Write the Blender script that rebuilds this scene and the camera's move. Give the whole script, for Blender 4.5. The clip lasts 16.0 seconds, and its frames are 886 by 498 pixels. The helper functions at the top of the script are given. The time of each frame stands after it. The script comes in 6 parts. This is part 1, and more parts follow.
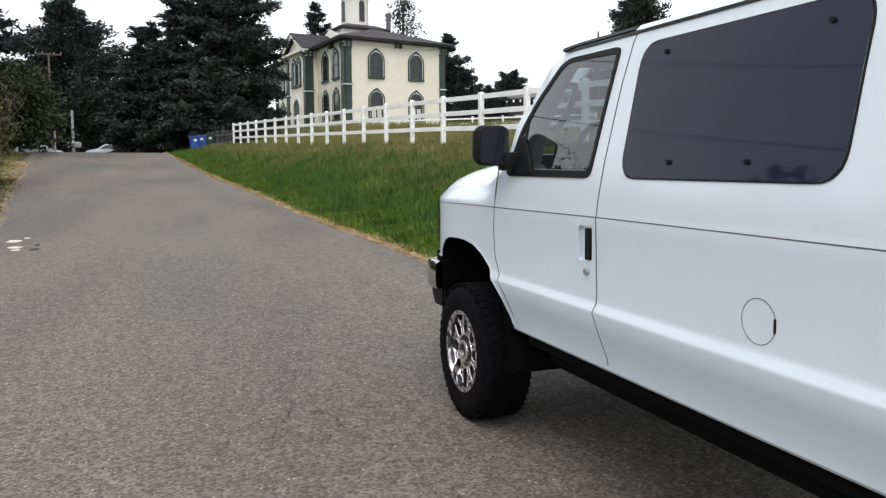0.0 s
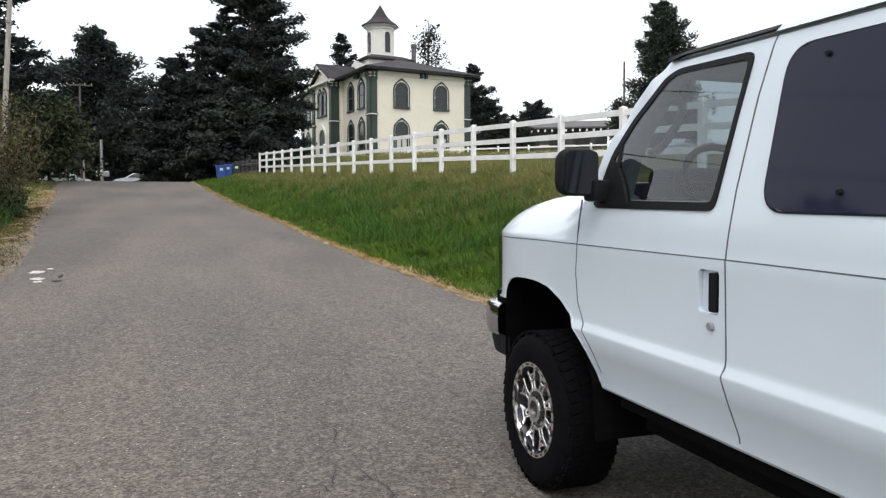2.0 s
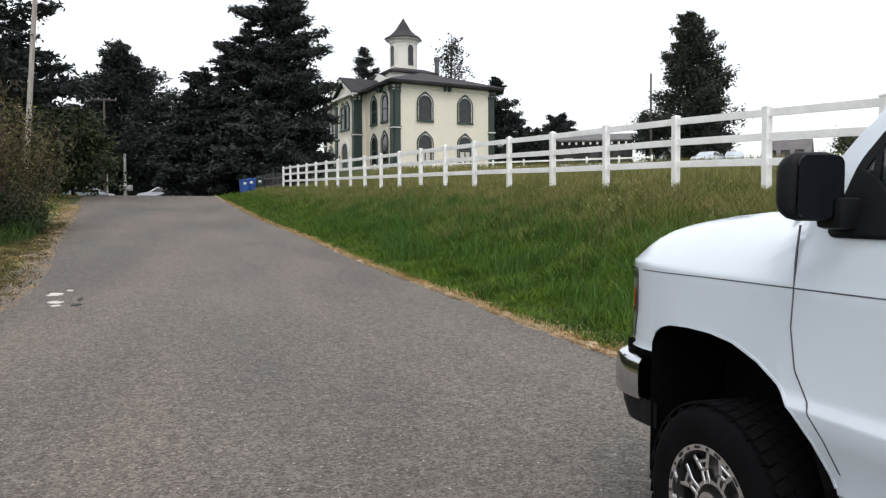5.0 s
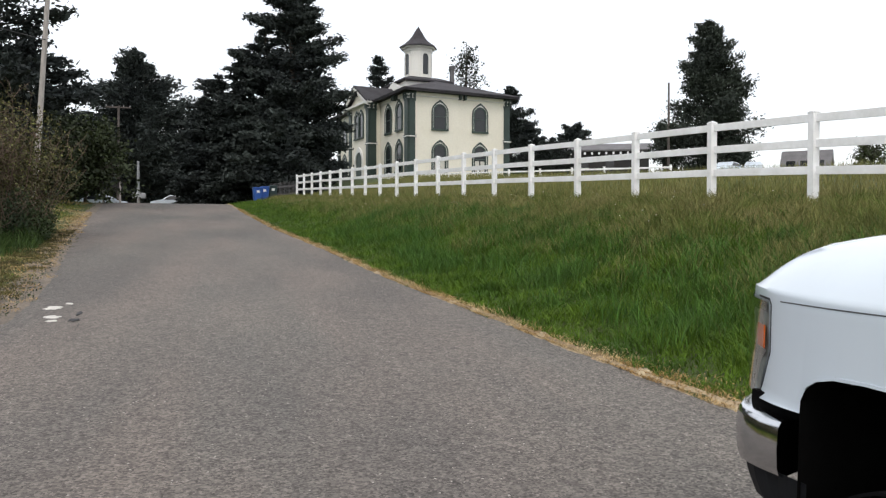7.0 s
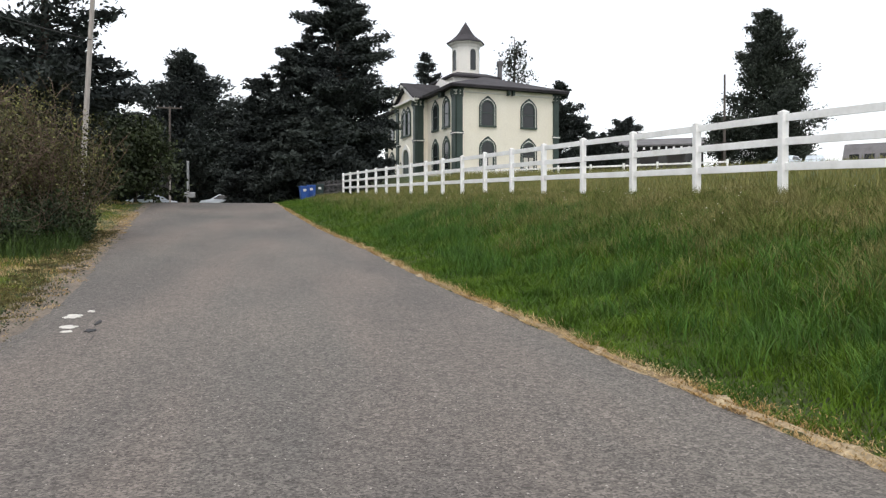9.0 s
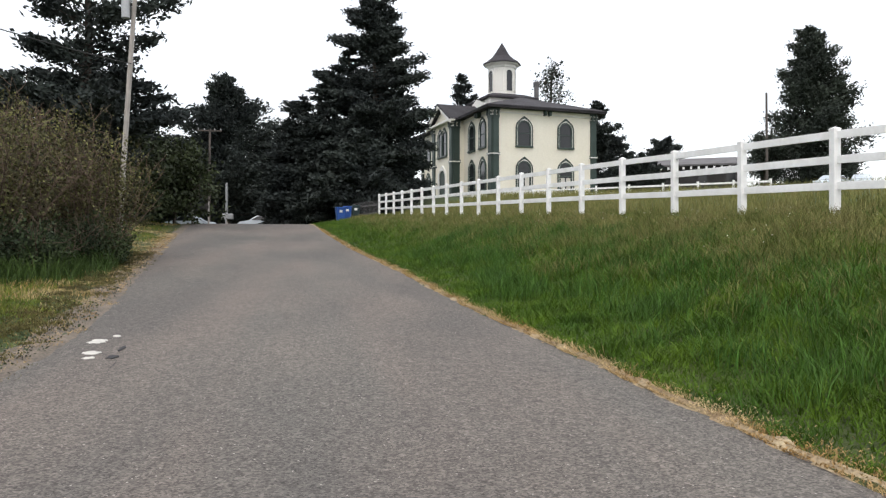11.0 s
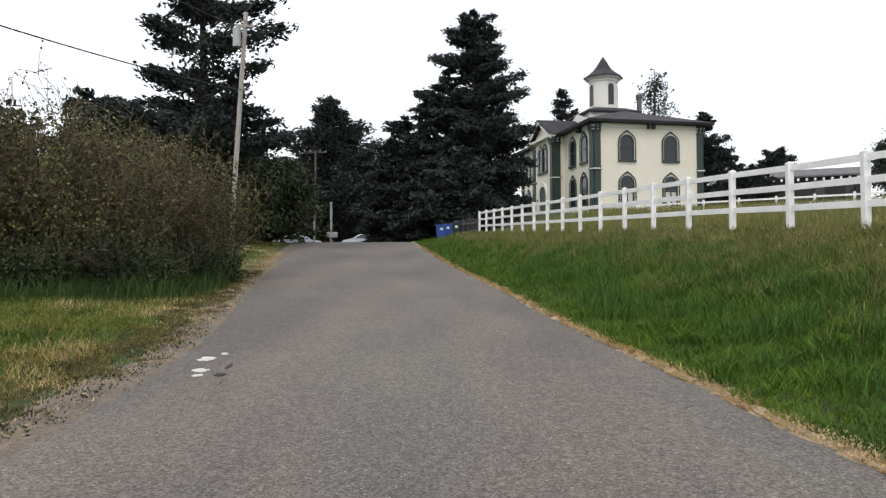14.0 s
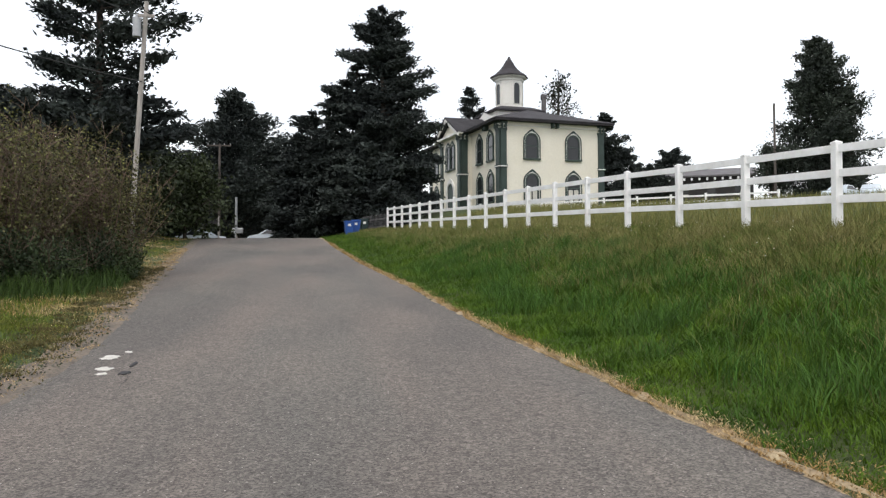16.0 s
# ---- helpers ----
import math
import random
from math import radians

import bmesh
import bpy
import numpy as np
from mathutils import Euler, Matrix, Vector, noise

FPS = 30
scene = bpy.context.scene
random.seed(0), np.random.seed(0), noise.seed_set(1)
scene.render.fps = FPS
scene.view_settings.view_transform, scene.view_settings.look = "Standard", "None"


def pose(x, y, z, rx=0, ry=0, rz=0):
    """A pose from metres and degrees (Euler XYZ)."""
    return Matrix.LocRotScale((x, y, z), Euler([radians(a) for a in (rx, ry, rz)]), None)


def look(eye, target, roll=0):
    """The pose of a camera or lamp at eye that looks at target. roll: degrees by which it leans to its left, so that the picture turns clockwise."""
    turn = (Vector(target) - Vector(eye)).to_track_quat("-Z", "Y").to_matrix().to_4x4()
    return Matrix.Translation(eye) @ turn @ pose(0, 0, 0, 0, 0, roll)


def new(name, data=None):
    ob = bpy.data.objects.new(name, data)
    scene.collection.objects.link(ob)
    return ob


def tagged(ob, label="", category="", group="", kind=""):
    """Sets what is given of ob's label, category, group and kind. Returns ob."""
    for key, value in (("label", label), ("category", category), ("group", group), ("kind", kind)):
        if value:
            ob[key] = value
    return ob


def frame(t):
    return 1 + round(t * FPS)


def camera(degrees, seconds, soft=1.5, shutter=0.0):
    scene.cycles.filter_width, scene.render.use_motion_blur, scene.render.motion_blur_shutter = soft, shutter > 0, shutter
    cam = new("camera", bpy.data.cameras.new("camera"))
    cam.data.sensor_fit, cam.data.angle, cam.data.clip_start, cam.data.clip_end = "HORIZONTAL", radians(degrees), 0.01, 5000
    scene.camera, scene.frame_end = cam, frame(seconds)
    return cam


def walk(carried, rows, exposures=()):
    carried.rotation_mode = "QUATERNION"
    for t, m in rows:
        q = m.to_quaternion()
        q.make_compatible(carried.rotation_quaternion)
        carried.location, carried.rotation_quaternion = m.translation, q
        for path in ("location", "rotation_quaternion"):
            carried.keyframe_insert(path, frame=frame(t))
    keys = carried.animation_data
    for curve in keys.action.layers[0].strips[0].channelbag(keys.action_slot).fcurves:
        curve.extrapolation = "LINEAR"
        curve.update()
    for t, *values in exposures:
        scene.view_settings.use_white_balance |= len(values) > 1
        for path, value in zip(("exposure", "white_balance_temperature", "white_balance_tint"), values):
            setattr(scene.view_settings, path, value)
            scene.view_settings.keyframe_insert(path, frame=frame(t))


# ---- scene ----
# ---- camera ----
cam = camera(59.52, 16.0, soft=1.3)
ROWS = [  # seconds, eye, yaw from +y to the right, pitch, lean
    (0.0, 0.000, -0.000, 1.576, 20.35, -5.00, -0.33),
    (0.5, -0.012, 0.180, 1.571, 19.89, -4.33, -0.04),
    (1.0, 0.012, 0.347, 1.570, 19.30, -3.73, -0.24),
    (1.5, 0.009, 0.464, 1.589, 18.83, -3.30, -0.49),
    (2.0, -0.018, 0.628, 1.590, 18.72, -2.82, -0.15),
    (2.5, -0.070, 0.762, 1.599, 18.63, -2.40, 0.24),
    (3.0, -0.092, 0.926, 1.603, 18.38, -1.96, 0.40),
    (3.5, -0.127, 1.065, 1.627, 18.15, -1.78, 0.57),
    (4.0, -0.159, 1.247, 1.629, 17.89, -2.13, 0.28),
    (6.5, -0.047, 2.432, 1.670, 16.70, -1.07, 0.03),
    (7.0, -0.060, 2.595, 1.664, 16.40, -1.11, 0.18),
    (7.5, 0.005, 2.825, 1.655, 15.53, -1.17, -0.05),
    (8.0, 0.105, 3.045, 1.688, 14.57, -1.31, -0.02),
    (8.5, 0.185, 3.225, 1.710, 13.68, -1.38, 0.02),
    (9.0, 0.247, 3.483, 1.723, 12.81, -1.31, -0.05),
    (11.5, 0.396, 3.877, 1.757, 9.28, 0.62, -0.09),
    (12.0, 0.421, 3.877, 1.760, 8.26, 0.92, -0.17),
    (12.5, 0.428, 3.927, 1.770, 7.09, 1.18, -0.11),
    (13.0, 0.419, 3.987, 1.767, 5.80, 1.42, -0.10),
    (13.5, 0.421, 3.997, 1.776, 4.34, 1.49, -0.21),
    (14.0, 0.406, 4.008, 1.786, 2.67, 1.47, -0.25),
    (14.5, 0.424, 3.983, 1.772, 0.55, 1.47, -0.05),
    (15.0, 0.438, 3.970, 1.759, -0.09, 1.43, 0.01),
    (15.5, 0.450, 3.950, 1.789, 4.60, 1.23, -0.18),
    (16.0, 0.401, 3.687, 1.802, 9.43, 1.12, -0.38),
]


def row(x, y, z, yaw, pitch, lean):
    a, b = radians(yaw), radians(pitch)
    aim = (x + math.sin(a) * math.cos(b), y + math.cos(a) * math.cos(b), z + math.sin(b))
    return look((x, y, z), aim, lean)


walk(cam, [(r[0], row(*r[1:])) for r in ROWS], exposures=[(0.0, 0.30), (1.5, 0.30), (2.5, 0.22), (3.5, 0.16), (8.0, 0.17), (8.5, 0.22), (11.5, 0.27), (12.5, 0.27), (13.5, 0.08), (14.5, 0.13), (16.0, 0.15)])
# ---- world and light: a bright overcast sky ----
world = bpy.data.worlds.new("sky")
scene.world = world
world.use_nodes = True
wn, wl = world.node_tree.nodes, world.node_tree.links
wn.clear()
sky = wn.new("ShaderNodeTexSky")
sky.sky_type = "NISHITA"
sky.sun_disc = False
sky.sun_elevation, sky.sun_rotation = radians(55), radians(200)
sky.air_density, sky.dust_density = 1.0, 4.0
bg_sky = wn.new("ShaderNodeBackground")
bg_sky.inputs["Strength"].default_value = 0.06
bg_cloud = wn.new("ShaderNodeBackground")
bg_cloud.inputs["Color"].default_value = (0.985, 0.99, 1.0, 1)
bg_cloud.inputs["Strength"].default_value = 0.92
add = wn.new("ShaderNodeAddShader")
wout = wn.new("ShaderNodeOutputWorld")
wl.new(sky.outputs[0], bg_sky.inputs["Color"])
wl.new(bg_sky.outputs[0], add.inputs[0])
wl.new(bg_cloud.outputs[0], add.inputs[1])
wl.new(add.outputs[0], wout.inputs["Surface"])

sun_data = bpy.data.lights.new("sun", "SUN")
sun_data.energy, sun_data.angle, sun_data.color = 0.6, radians(25), (1.0, 0.96, 0.9)
sun = new("sun", sun_data)
sun.matrix_world = look((0, 0, 40), (12, 24, 0))


# ---- materials ----
def mat(name, color, rough=0.6, metal=0.0, vary=0.25, scale=3.0, fine=40.0, bump=0.15, color2=None, per_object=0.0, per_island=0.0,
        depth=0.01, coat=0.0, spec=0.5, stretch=(1, 1, 1)):
    """A surface with stains at one scale and grain at a finer one, both in metres."""
    m = bpy.data.materials.new(name)
    m.use_nodes = True
    n, l = m.node_tree.nodes, m.node_tree.links
    b = n["Principled BSDF"]
    b.inputs["Metallic"].default_value = metal
    b.inputs["Coat Weight"].default_value = coat
    b.inputs["Coat Roughness"].default_value = 0.05
    b.inputs["Specular IOR Level"].default_value = spec
    geo = n.new("ShaderNodeNewGeometry")
    mapping = n.new("ShaderNodeMapping")
    mapping.inputs["Scale"].default_value = stretch
    l.new(geo.outputs["Position"], mapping.inputs["Vector"])
    big, small = n.new("ShaderNodeTexNoise"), n.new("ShaderNodeTexNoise")
    for tex, s, d in ((big, scale, 4), (small, fine, 3)):
        tex.inputs["Scale"].default_value, tex.inputs["Detail"].default_value = s, d
        l.new(mapping.outputs[0], tex.inputs["Vector"])
    c2 = color2 or tuple(v * (1 - vary) for v in color)
    mix = n.new("ShaderNodeMix")
    mix.data_type = "RGBA"
    mix.inputs[6].default_value, mix.inputs[7].default_value = (*color, 1), (*c2, 1)
    ramp = n.new("ShaderNodeMapRange")
    ramp.inputs[1].default_value, ramp.inputs[2].default_value = 0.35, 0.65
    l.new(big.outputs["Fac"], ramp.inputs[0])
    l.new(ramp.outputs[0], mix.inputs[0])
    hsv = n.new("ShaderNodeHueSaturation")
    l.new(mix.outputs[2], hsv.inputs["Color"])
    val = n.new("ShaderNodeMapRange")
    val.inputs[1].default_value, val.inputs[2].default_value = 0.25, 0.75
    val.inputs[3].default_value, val.inputs[4].default_value = 1 - vary, 1 + vary
    l.new(small.outputs["Fac"], val.inputs[0])
    last = val.outputs[0]
    for amount, make in ((per_object, "ShaderNodeObjectInfo"), (per_island, "ShaderNodeNewGeometry")):
        if amount:
            info = n.new(make)
            r = n.new("ShaderNodeMapRange")
            r.inputs[3].default_value, r.inputs[4].default_value = 1 - amount, 1 + amount
            l.new(info.outputs["Random" if make == "ShaderNodeObjectInfo" else "Random Per Island"], r.inputs[0])
            mul = n.new("ShaderNodeMath")
            mul.operation = "MULTIPLY"
            l.new(last, mul.inputs[0])
            l.new(r.outputs[0], mul.inputs[1])
            last = mul.outputs[0]
    l.new(last, hsv.inputs["Value"])
    l.new(hsv.outputs[0], b.inputs["Base Color"])
    rr = n.new("ShaderNodeMapRange")
    rr.inputs[3].default_value, rr.inputs[4].default_value = max(0.0, rough - 0.08), min(1.0, rough + 0.08)
    l.new(big.outputs["Fac"], rr.inputs[0])
    l.new(rr.outputs[0], b.inputs["Roughness"])
    if bump:
        bp = n.new("ShaderNodeBump")
        bp.inputs["Strength"].default_value, bp.inputs["Distance"].default_value = bump, depth
        l.new(small.outputs["Fac"], bp.inputs["Height"])
        l.new(bp.outputs[0], b.inputs["Normal"])
    return m


def glass(name, tint, rough=0.02, gain=1.0):
    """Thin tinted glass: clear tint with the gloss of a pane over it."""
    m = bpy.data.materials.new(name)
    m.use_nodes = True
    n, l = m.node_tree.nodes, m.node_tree.links
    n.remove(n["Principled BSDF"])
    t = n.new("ShaderNodeBsdfTransparent")
    t.inputs["Color"].default_value = (*tint, 1)
    g = n.new("ShaderNodeBsdfGlossy")
    g.inputs["Roughness"].default_value = rough
    fr = n.new("ShaderNodeLayerWeight")
    fr.inputs["Blend"].default_value = 0.5
    p = n.new("ShaderNodeMath")
    p.operation = "POWER"
    p.inputs[1].default_value = 4.0
    k = n.new("ShaderNodeMath")
    k.operation = "MULTIPLY_ADD"
    k.use_clamp = True
    k.inputs[1].default_value, k.inputs[2].default_value = 0.9 * gain, 0.045 * gain
    mx = n.new("ShaderNodeMixShader")
    l.new(fr.outputs["Facing"], p.inputs[0])
    l.new(p.outputs[0], k.inputs[0])
    l.new(k.outputs[0], mx.inputs[0])
    l.new(t.outputs[0], mx.inputs[1])
    l.new(g.outputs[0], mx.inputs[2])
    l.new(mx.outputs[0], n["Material Output"].inputs["Surface"])
    return m


def asphalt():
    """Worn chip-seal: grey-brown binder with pale and dark stones, faint long stains and wheel tracks."""
    m = mat("asphalt", (0.150, 0.126, 0.108), 0.92, vary=0.16, scale=0.45, fine=22, bump=0.5, depth=0.01, color2=(0.103, 0.092, 0.083), stretch=(1, 0.35, 1))
    n, l = m.node_tree.nodes, m.node_tree.links
    b = n["Principled BSDF"]
    geo = n.new("ShaderNodeNewGeometry")
    base = b.inputs["Base Color"].links[0].from_socket
    last = base
    for scale, lo, hi, dark, bright in ((70.0, 0.0, 1.0, 0.46, 1.54), (24.0, 0.0, 1.0, 0.82, 1.18)):
        v = n.new("ShaderNodeTexVoronoi")
        v.inputs["Scale"].default_value = scale
        l.new(geo.outputs["Position"], v.inputs["Vector"])
        r = n.new("ShaderNodeMapRange")
        r.inputs[1].default_value, r.inputs[2].default_value = lo, hi
        r.inputs[3].default_value, r.inputs[4].default_value = dark, bright
        sep = n.new("ShaderNodeSeparateColor")
        l.new(v.outputs["Color"], sep.inputs[0])
        l.new(sep.outputs[0], r.inputs[0])
        h = n.new("ShaderNodeHueSaturation")
        l.new(r.outputs[0], h.inputs["Value"])
        l.new(last, h.inputs["Color"])
        last = h.outputs[0]
    # long bluish worn bands along the lane
    bands, run = n.new("ShaderNodeTexNoise"), n.new("ShaderNodeMapping")
    run.inputs["Scale"].default_value = (0.55, 0.05, 1)
    bands.inputs["Scale"].default_value, bands.inputs["Detail"].default_value = 1.0, 5
    l.new(geo.outputs["Position"], run.inputs["Vector"])
    l.new(run.outputs[0], bands.inputs["Vector"])
    part_of = n.new("ShaderNodeMapRange")
    part_of.inputs[1].default_value, part_of.inputs[2].default_value = 0.42, 0.60
    part_of.inputs[4].default_value = 0.75
    l.new(bands.outputs["Fac"], part_of.inputs[0])
    cool = n.new("ShaderNodeMix")
    cool.data_type, cool.blend_type = "RGBA", "MULTIPLY"
    cool.inputs[7].default_value = (0.88, 0.95, 0.965, 1)
    l.new(part_of.outputs[0], cool.inputs[0])
    l.new(last, cool.inputs[6])
    last = cool.outputs[2]
    # scattered pale chips
    v = n.new("ShaderNodeTexVoronoi")
    v.inputs["Scale"].default_value = 34.0
    l.new(geo.outputs["Position"], v.inputs["Vector"])
    sep = n.new("ShaderNodeSeparateColor")
    l.new(v.outputs["Color"], sep.inputs[0])
    far = n.new("ShaderNodeMath")
    far.operation = "LESS_THAN"
    far.inputs[1].default_value = 0.24
    l.new(v.outputs["Distance"], far.inputs[0])
    pick = n.new("ShaderNodeMath")
    pick.operation = "GREATER_THAN"
    pick.inputs[1].default_value = 0.955
    l.new(sep.outputs[1], pick.inputs[0])
    both = n.new("ShaderNodeMath")
    both.operation = "MULTIPLY"
    l.new(far.outputs[0], both.inputs[0])
    l.new(pick.outputs[0], both.inputs[1])
    mx = n.new("ShaderNodeMix")
    mx.data_type = "RGBA"
    l.new(both.outputs[0], mx.inputs[0])
    l.new(last, mx.inputs[6])
    mx.inputs[7].default_value = (0.40, 0.37, 0.33, 1)
    l.new(mx.outputs[2], b.inputs["Base Color"])
    return m


M_ASPHALT = asphalt()
M_SOIL = mat("grassy_soil", (0.034, 0.060, 0.010), 0.95, vary=0.4, scale=0.6, fine=14, bump=0.8, depth=0.05, color2=(0.055, 0.066, 0.016))
M_DIRT = mat("dry_dirt", (0.36, 0.27, 0.16), 0.95, vary=0.35, scale=1.5, fine=25, bump=0.6, depth=0.02, color2=(0.24, 0.185, 0.12))
M_THATCH = mat("straw_thatch", (0.40, 0.32, 0.20), 0.95, vary=0.4, scale=2, fine=30, bump=0.8, depth=0.02, color2=(0.24, 0.165, 0.09))
M_GRASS = mat("green_grass", (0.086, 0.150, 0.010), 0.7, vary=0.32, scale=1.1, fine=3.5, bump=0, per_island=0.3, color2=(0.040, 0.092, 0.006), spec=0.25)
M_GRASS_TALL = mat("seeding_grass", (0.225, 0.205, 0.082), 0.8, vary=0.3, scale=0.9, fine=3.5, bump=0, per_island=0.3, color2=(0.125, 0.142, 0.038), spec=0.2)
M_GRASS_DRY = mat("dry_grass", (0.50, 0.39, 0.22), 0.85, vary=0.3, scale=0.9, fine=6, bump=0, per_island=0.4, color2=(0.34, 0.215, 0.085), spec=0.2)
M_CONIFER = mat("conifer_needles", (0.042, 0.052, 0.046), 0.8, vary=0.3, scale=0.25, fine=2, bump=0, per_island=0.5, color2=(0.028, 0.034, 0.034), spec=0.2)
M_CONIFER_B = mat("pine_needles", (0.05, 0.062, 0.048), 0.8, vary=0.3, scale=0.25, fine=2, bump=0, per_island=0.5, color2=(0.034, 0.042, 0.036), spec=0.2)
M_BROADLEAF = mat("dull_green_leaves", (0.045, 0.06, 0.022), 0.7, vary=0.3, scale=0.5, fine=4, bump=0, per_island=0.5, color2=(0.03, 0.04, 0.018), spec=0.3)
M_WILLOW = mat("olive_leaves", (0.125, 0.128, 0.040), 0.7, vary=0.4, scale=0.6, fine=5, bump=0, per_island=0.8, color2=(0.060, 0.055, 0.024), spec=0.3)
M_TWIG = mat("brown_twigs", (0.135, 0.092, 0.066), 0.9, vary=0.3, scale=2, fine=20, bump=0, per_island=0.4)
M_BARK = mat("bark", (0.07, 0.055, 0.045), 0.95, vary=0.4, scale=1.5, fine=14, bump=0.6, depth=0.03, stretch=(1, 1, 0.3))
M_VINYL = mat("white_vinyl", (0.9, 0.905, 0.91), 0.45, vary=0.05, scale=2, fine=12, bump=0.02, color2=(0.8, 0.8, 0.79))
M_CREAM = mat("cream_paint", (0.82, 0.785, 0.68), 0.7, vary=0.05, scale=0.6, fine=8, bump=0.05, color2=(0.79, 0.75, 0.64))
M_WHITE = mat("white_paint", (0.75, 0.74, 0.7), 0.6, vary=0.05, scale=1, fine=9, bump=0.05)
M_GREENTRIM = mat("dark_green_paint", (0.028, 0.05, 0.042), 0.5, vary=0.15, scale=1, fine=9, bump=0.05)
M_ROOF = mat("brown_shingles", (0.038, 0.035, 0.040), 0.9, vary=0.3, scale=0.8, fine=6, bump=0.4, depth=0.04, per_object=0.2)
M_PANE = mat("dark_pane", (0.018, 0.02, 0.023), 0.08, vary=0.2, scale=1, fine=4, bump=0.02)
M_CURTAIN = mat("white_blind", (0.6, 0.58, 0.52), 0.8, vary=0.1, scale=2, fine=20, bump=0.1)
M_PAINT = mat("white_car_paint", (0.64, 0.715, 0.785), 0.22, vary=0.015, scale=0.8, fine=5, bump=0.0, coat=0.6)
M_BLACK = mat("black_plastic", (0.008, 0.009, 0.011), 0.55, vary=0.2, scale=4, fine=60, bump=0.15, depth=0.002, spec=0.18)
M_RUBBER = mat("tyre_rubber", (0.005, 0.005, 0.006), 0.95, vary=0.3, scale=6, fine=50, bump=0.3, depth=0.004, spec=0.08)
# near-black: part of the shade in arches and underside sits in this colour
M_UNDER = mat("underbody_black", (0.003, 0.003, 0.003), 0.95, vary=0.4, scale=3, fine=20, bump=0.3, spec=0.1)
M_CHROME = mat("chrome", (0.62, 0.63, 0.65), 0.12, metal=1.0, vary=0.05, scale=3, fine=20, bump=0.0)
M_RIM = mat("machined_alloy", (0.90, 0.90, 0.91), 0.2, metal=1.0, vary=0.08, scale=5, fine=40, bump=0.05, depth=0.002)
M_BARREL = mat("machined_barrel", (0.07, 0.07, 0.075), 0.4, metal=1.0, vary=0.1, scale=5, fine=40, bump=0.05, depth=0.002)
M_RIMBLACK = mat("black_wheel_paint", (0.015, 0.015, 0.016), 0.35, vary=0.1, scale=5, fine=40, bump=0.0)
M_SEAM = mat("dark_seam", (0.02, 0.02, 0.022), 0.8, vary=0.2, scale=5, fine=40, bump=0.0)
M_PRIVACY = mat("privacy_glass", (0.012, 0.014, 0.036), 0.03, vary=0.1, scale=1, fine=5, bump=0.0, coat=0.0, spec=0.24)
M_DOORGLASS = glass("door_glass", (0.44, 0.50, 0.52), 0.01, 1.5)
M_LENS = glass("lamp_lens", (0.86, 0.88, 0.88), 0.03, 1.6)
M_LAMPBOWL = mat("lamp_bowl", (0.30, 0.32, 0.31), 0.3, metal=0.3, vary=0.2, scale=9, fine=40, bump=0.1)
# grey of the panel gaps, and of shade lines drawn on the body
M_GROOVE = mat("gap_and_shade_line", (0.085, 0.09, 0.10), 0.7, vary=0.1, scale=5, fine=40, bump=0.0)
M_AMBER = mat("amber_lens", (0.9, 0.17, 0.015), 0.2, vary=0.1, scale=9, fine=60, bump=0.1)
# dark base colour stands in for trees reflected from behind
M_MIRROR = mat("mirror_glass", (0.035, 0.038, 0.048), 0.05, metal=1.0, vary=0.02, scale=3, fine=9, bump=0.0)
M_LINING = mat("pale_grey_trim", (0.42, 0.43, 0.42), 0.8, vary=0.1, scale=4, fine=40, bump=0.1)
M_DASH = mat("dark_dashboard", (0.035, 0.036, 0.038), 0.85, vary=0.15, scale=4, fine=60, bump=0.2, spec=0.2)
M_SEATS = mat("grey_upholstery", (0.16, 0.16, 0.17), 0.9, vary=0.15, scale=4, fine=60, bump=0.2)
M_POLE = mat("weathered_pole", (0.42, 0.39, 0.36), 0.9, vary=0.25, scale=1, fine=14, bump=0.4, stretch=(1, 1, 0.15))
M_DARKPOLE = mat("dark_pole", (0.11, 0.095, 0.085), 0.9, vary=0.25, scale=1, fine=14, bump=0.4, stretch=(1, 1, 0.15))
M_STEEL = mat("galvanised_steel", (0.4, 0.41, 0.42), 0.5, metal=0.6, vary=0.1, scale=3, fine=20, bump=0.1)
M_WIRE = mat("black_cable", (0.03, 0.03, 0.03), 0.7, vary=0.1, scale=3, fine=20, bump=0.0)
M_BINBLUE = mat("blue_bin_plastic", (0.02, 0.09, 0.36), 0.5, vary=0.1, scale=3, fine=20, bump=0.05)
M_BINGREEN = mat("dark_bin_plastic", (0.025, 0.05, 0.05), 0.5, vary=0.1, scale=3, fine=20, bump=0.05)
M_PATCH = mat("chalky_road_mark", (0.62, 0.6, 0.55), 0.9, vary=0.15, scale=5, fine=40, bump=0.3, depth=0.004)
M_GREYWALL = mat("grey_boards", (0.15, 0.145, 0.15), 0.8, vary=0.2, scale=1, fine=8, bump=0.2)
M_DARKWALL = mat("dark_wall", (0.035, 0.033, 0.033), 0.8, vary=0.3, scale=1, fine=8, bump=0.2)


# ---- building helpers ----
def mesh_obj(name, verts, faces, material, parent=None, smooth=False, label=""):
    me = bpy.data.meshes.new(name)
    me.from_pydata([tuple(v) for v in verts], [], faces)
    me.materials.append(material)
    if smooth:
        me.shade_smooth()
    ob = new(name, me)
    if parent:
        ob.parent = parent
    if label:
        ob["label"] = label
    return ob


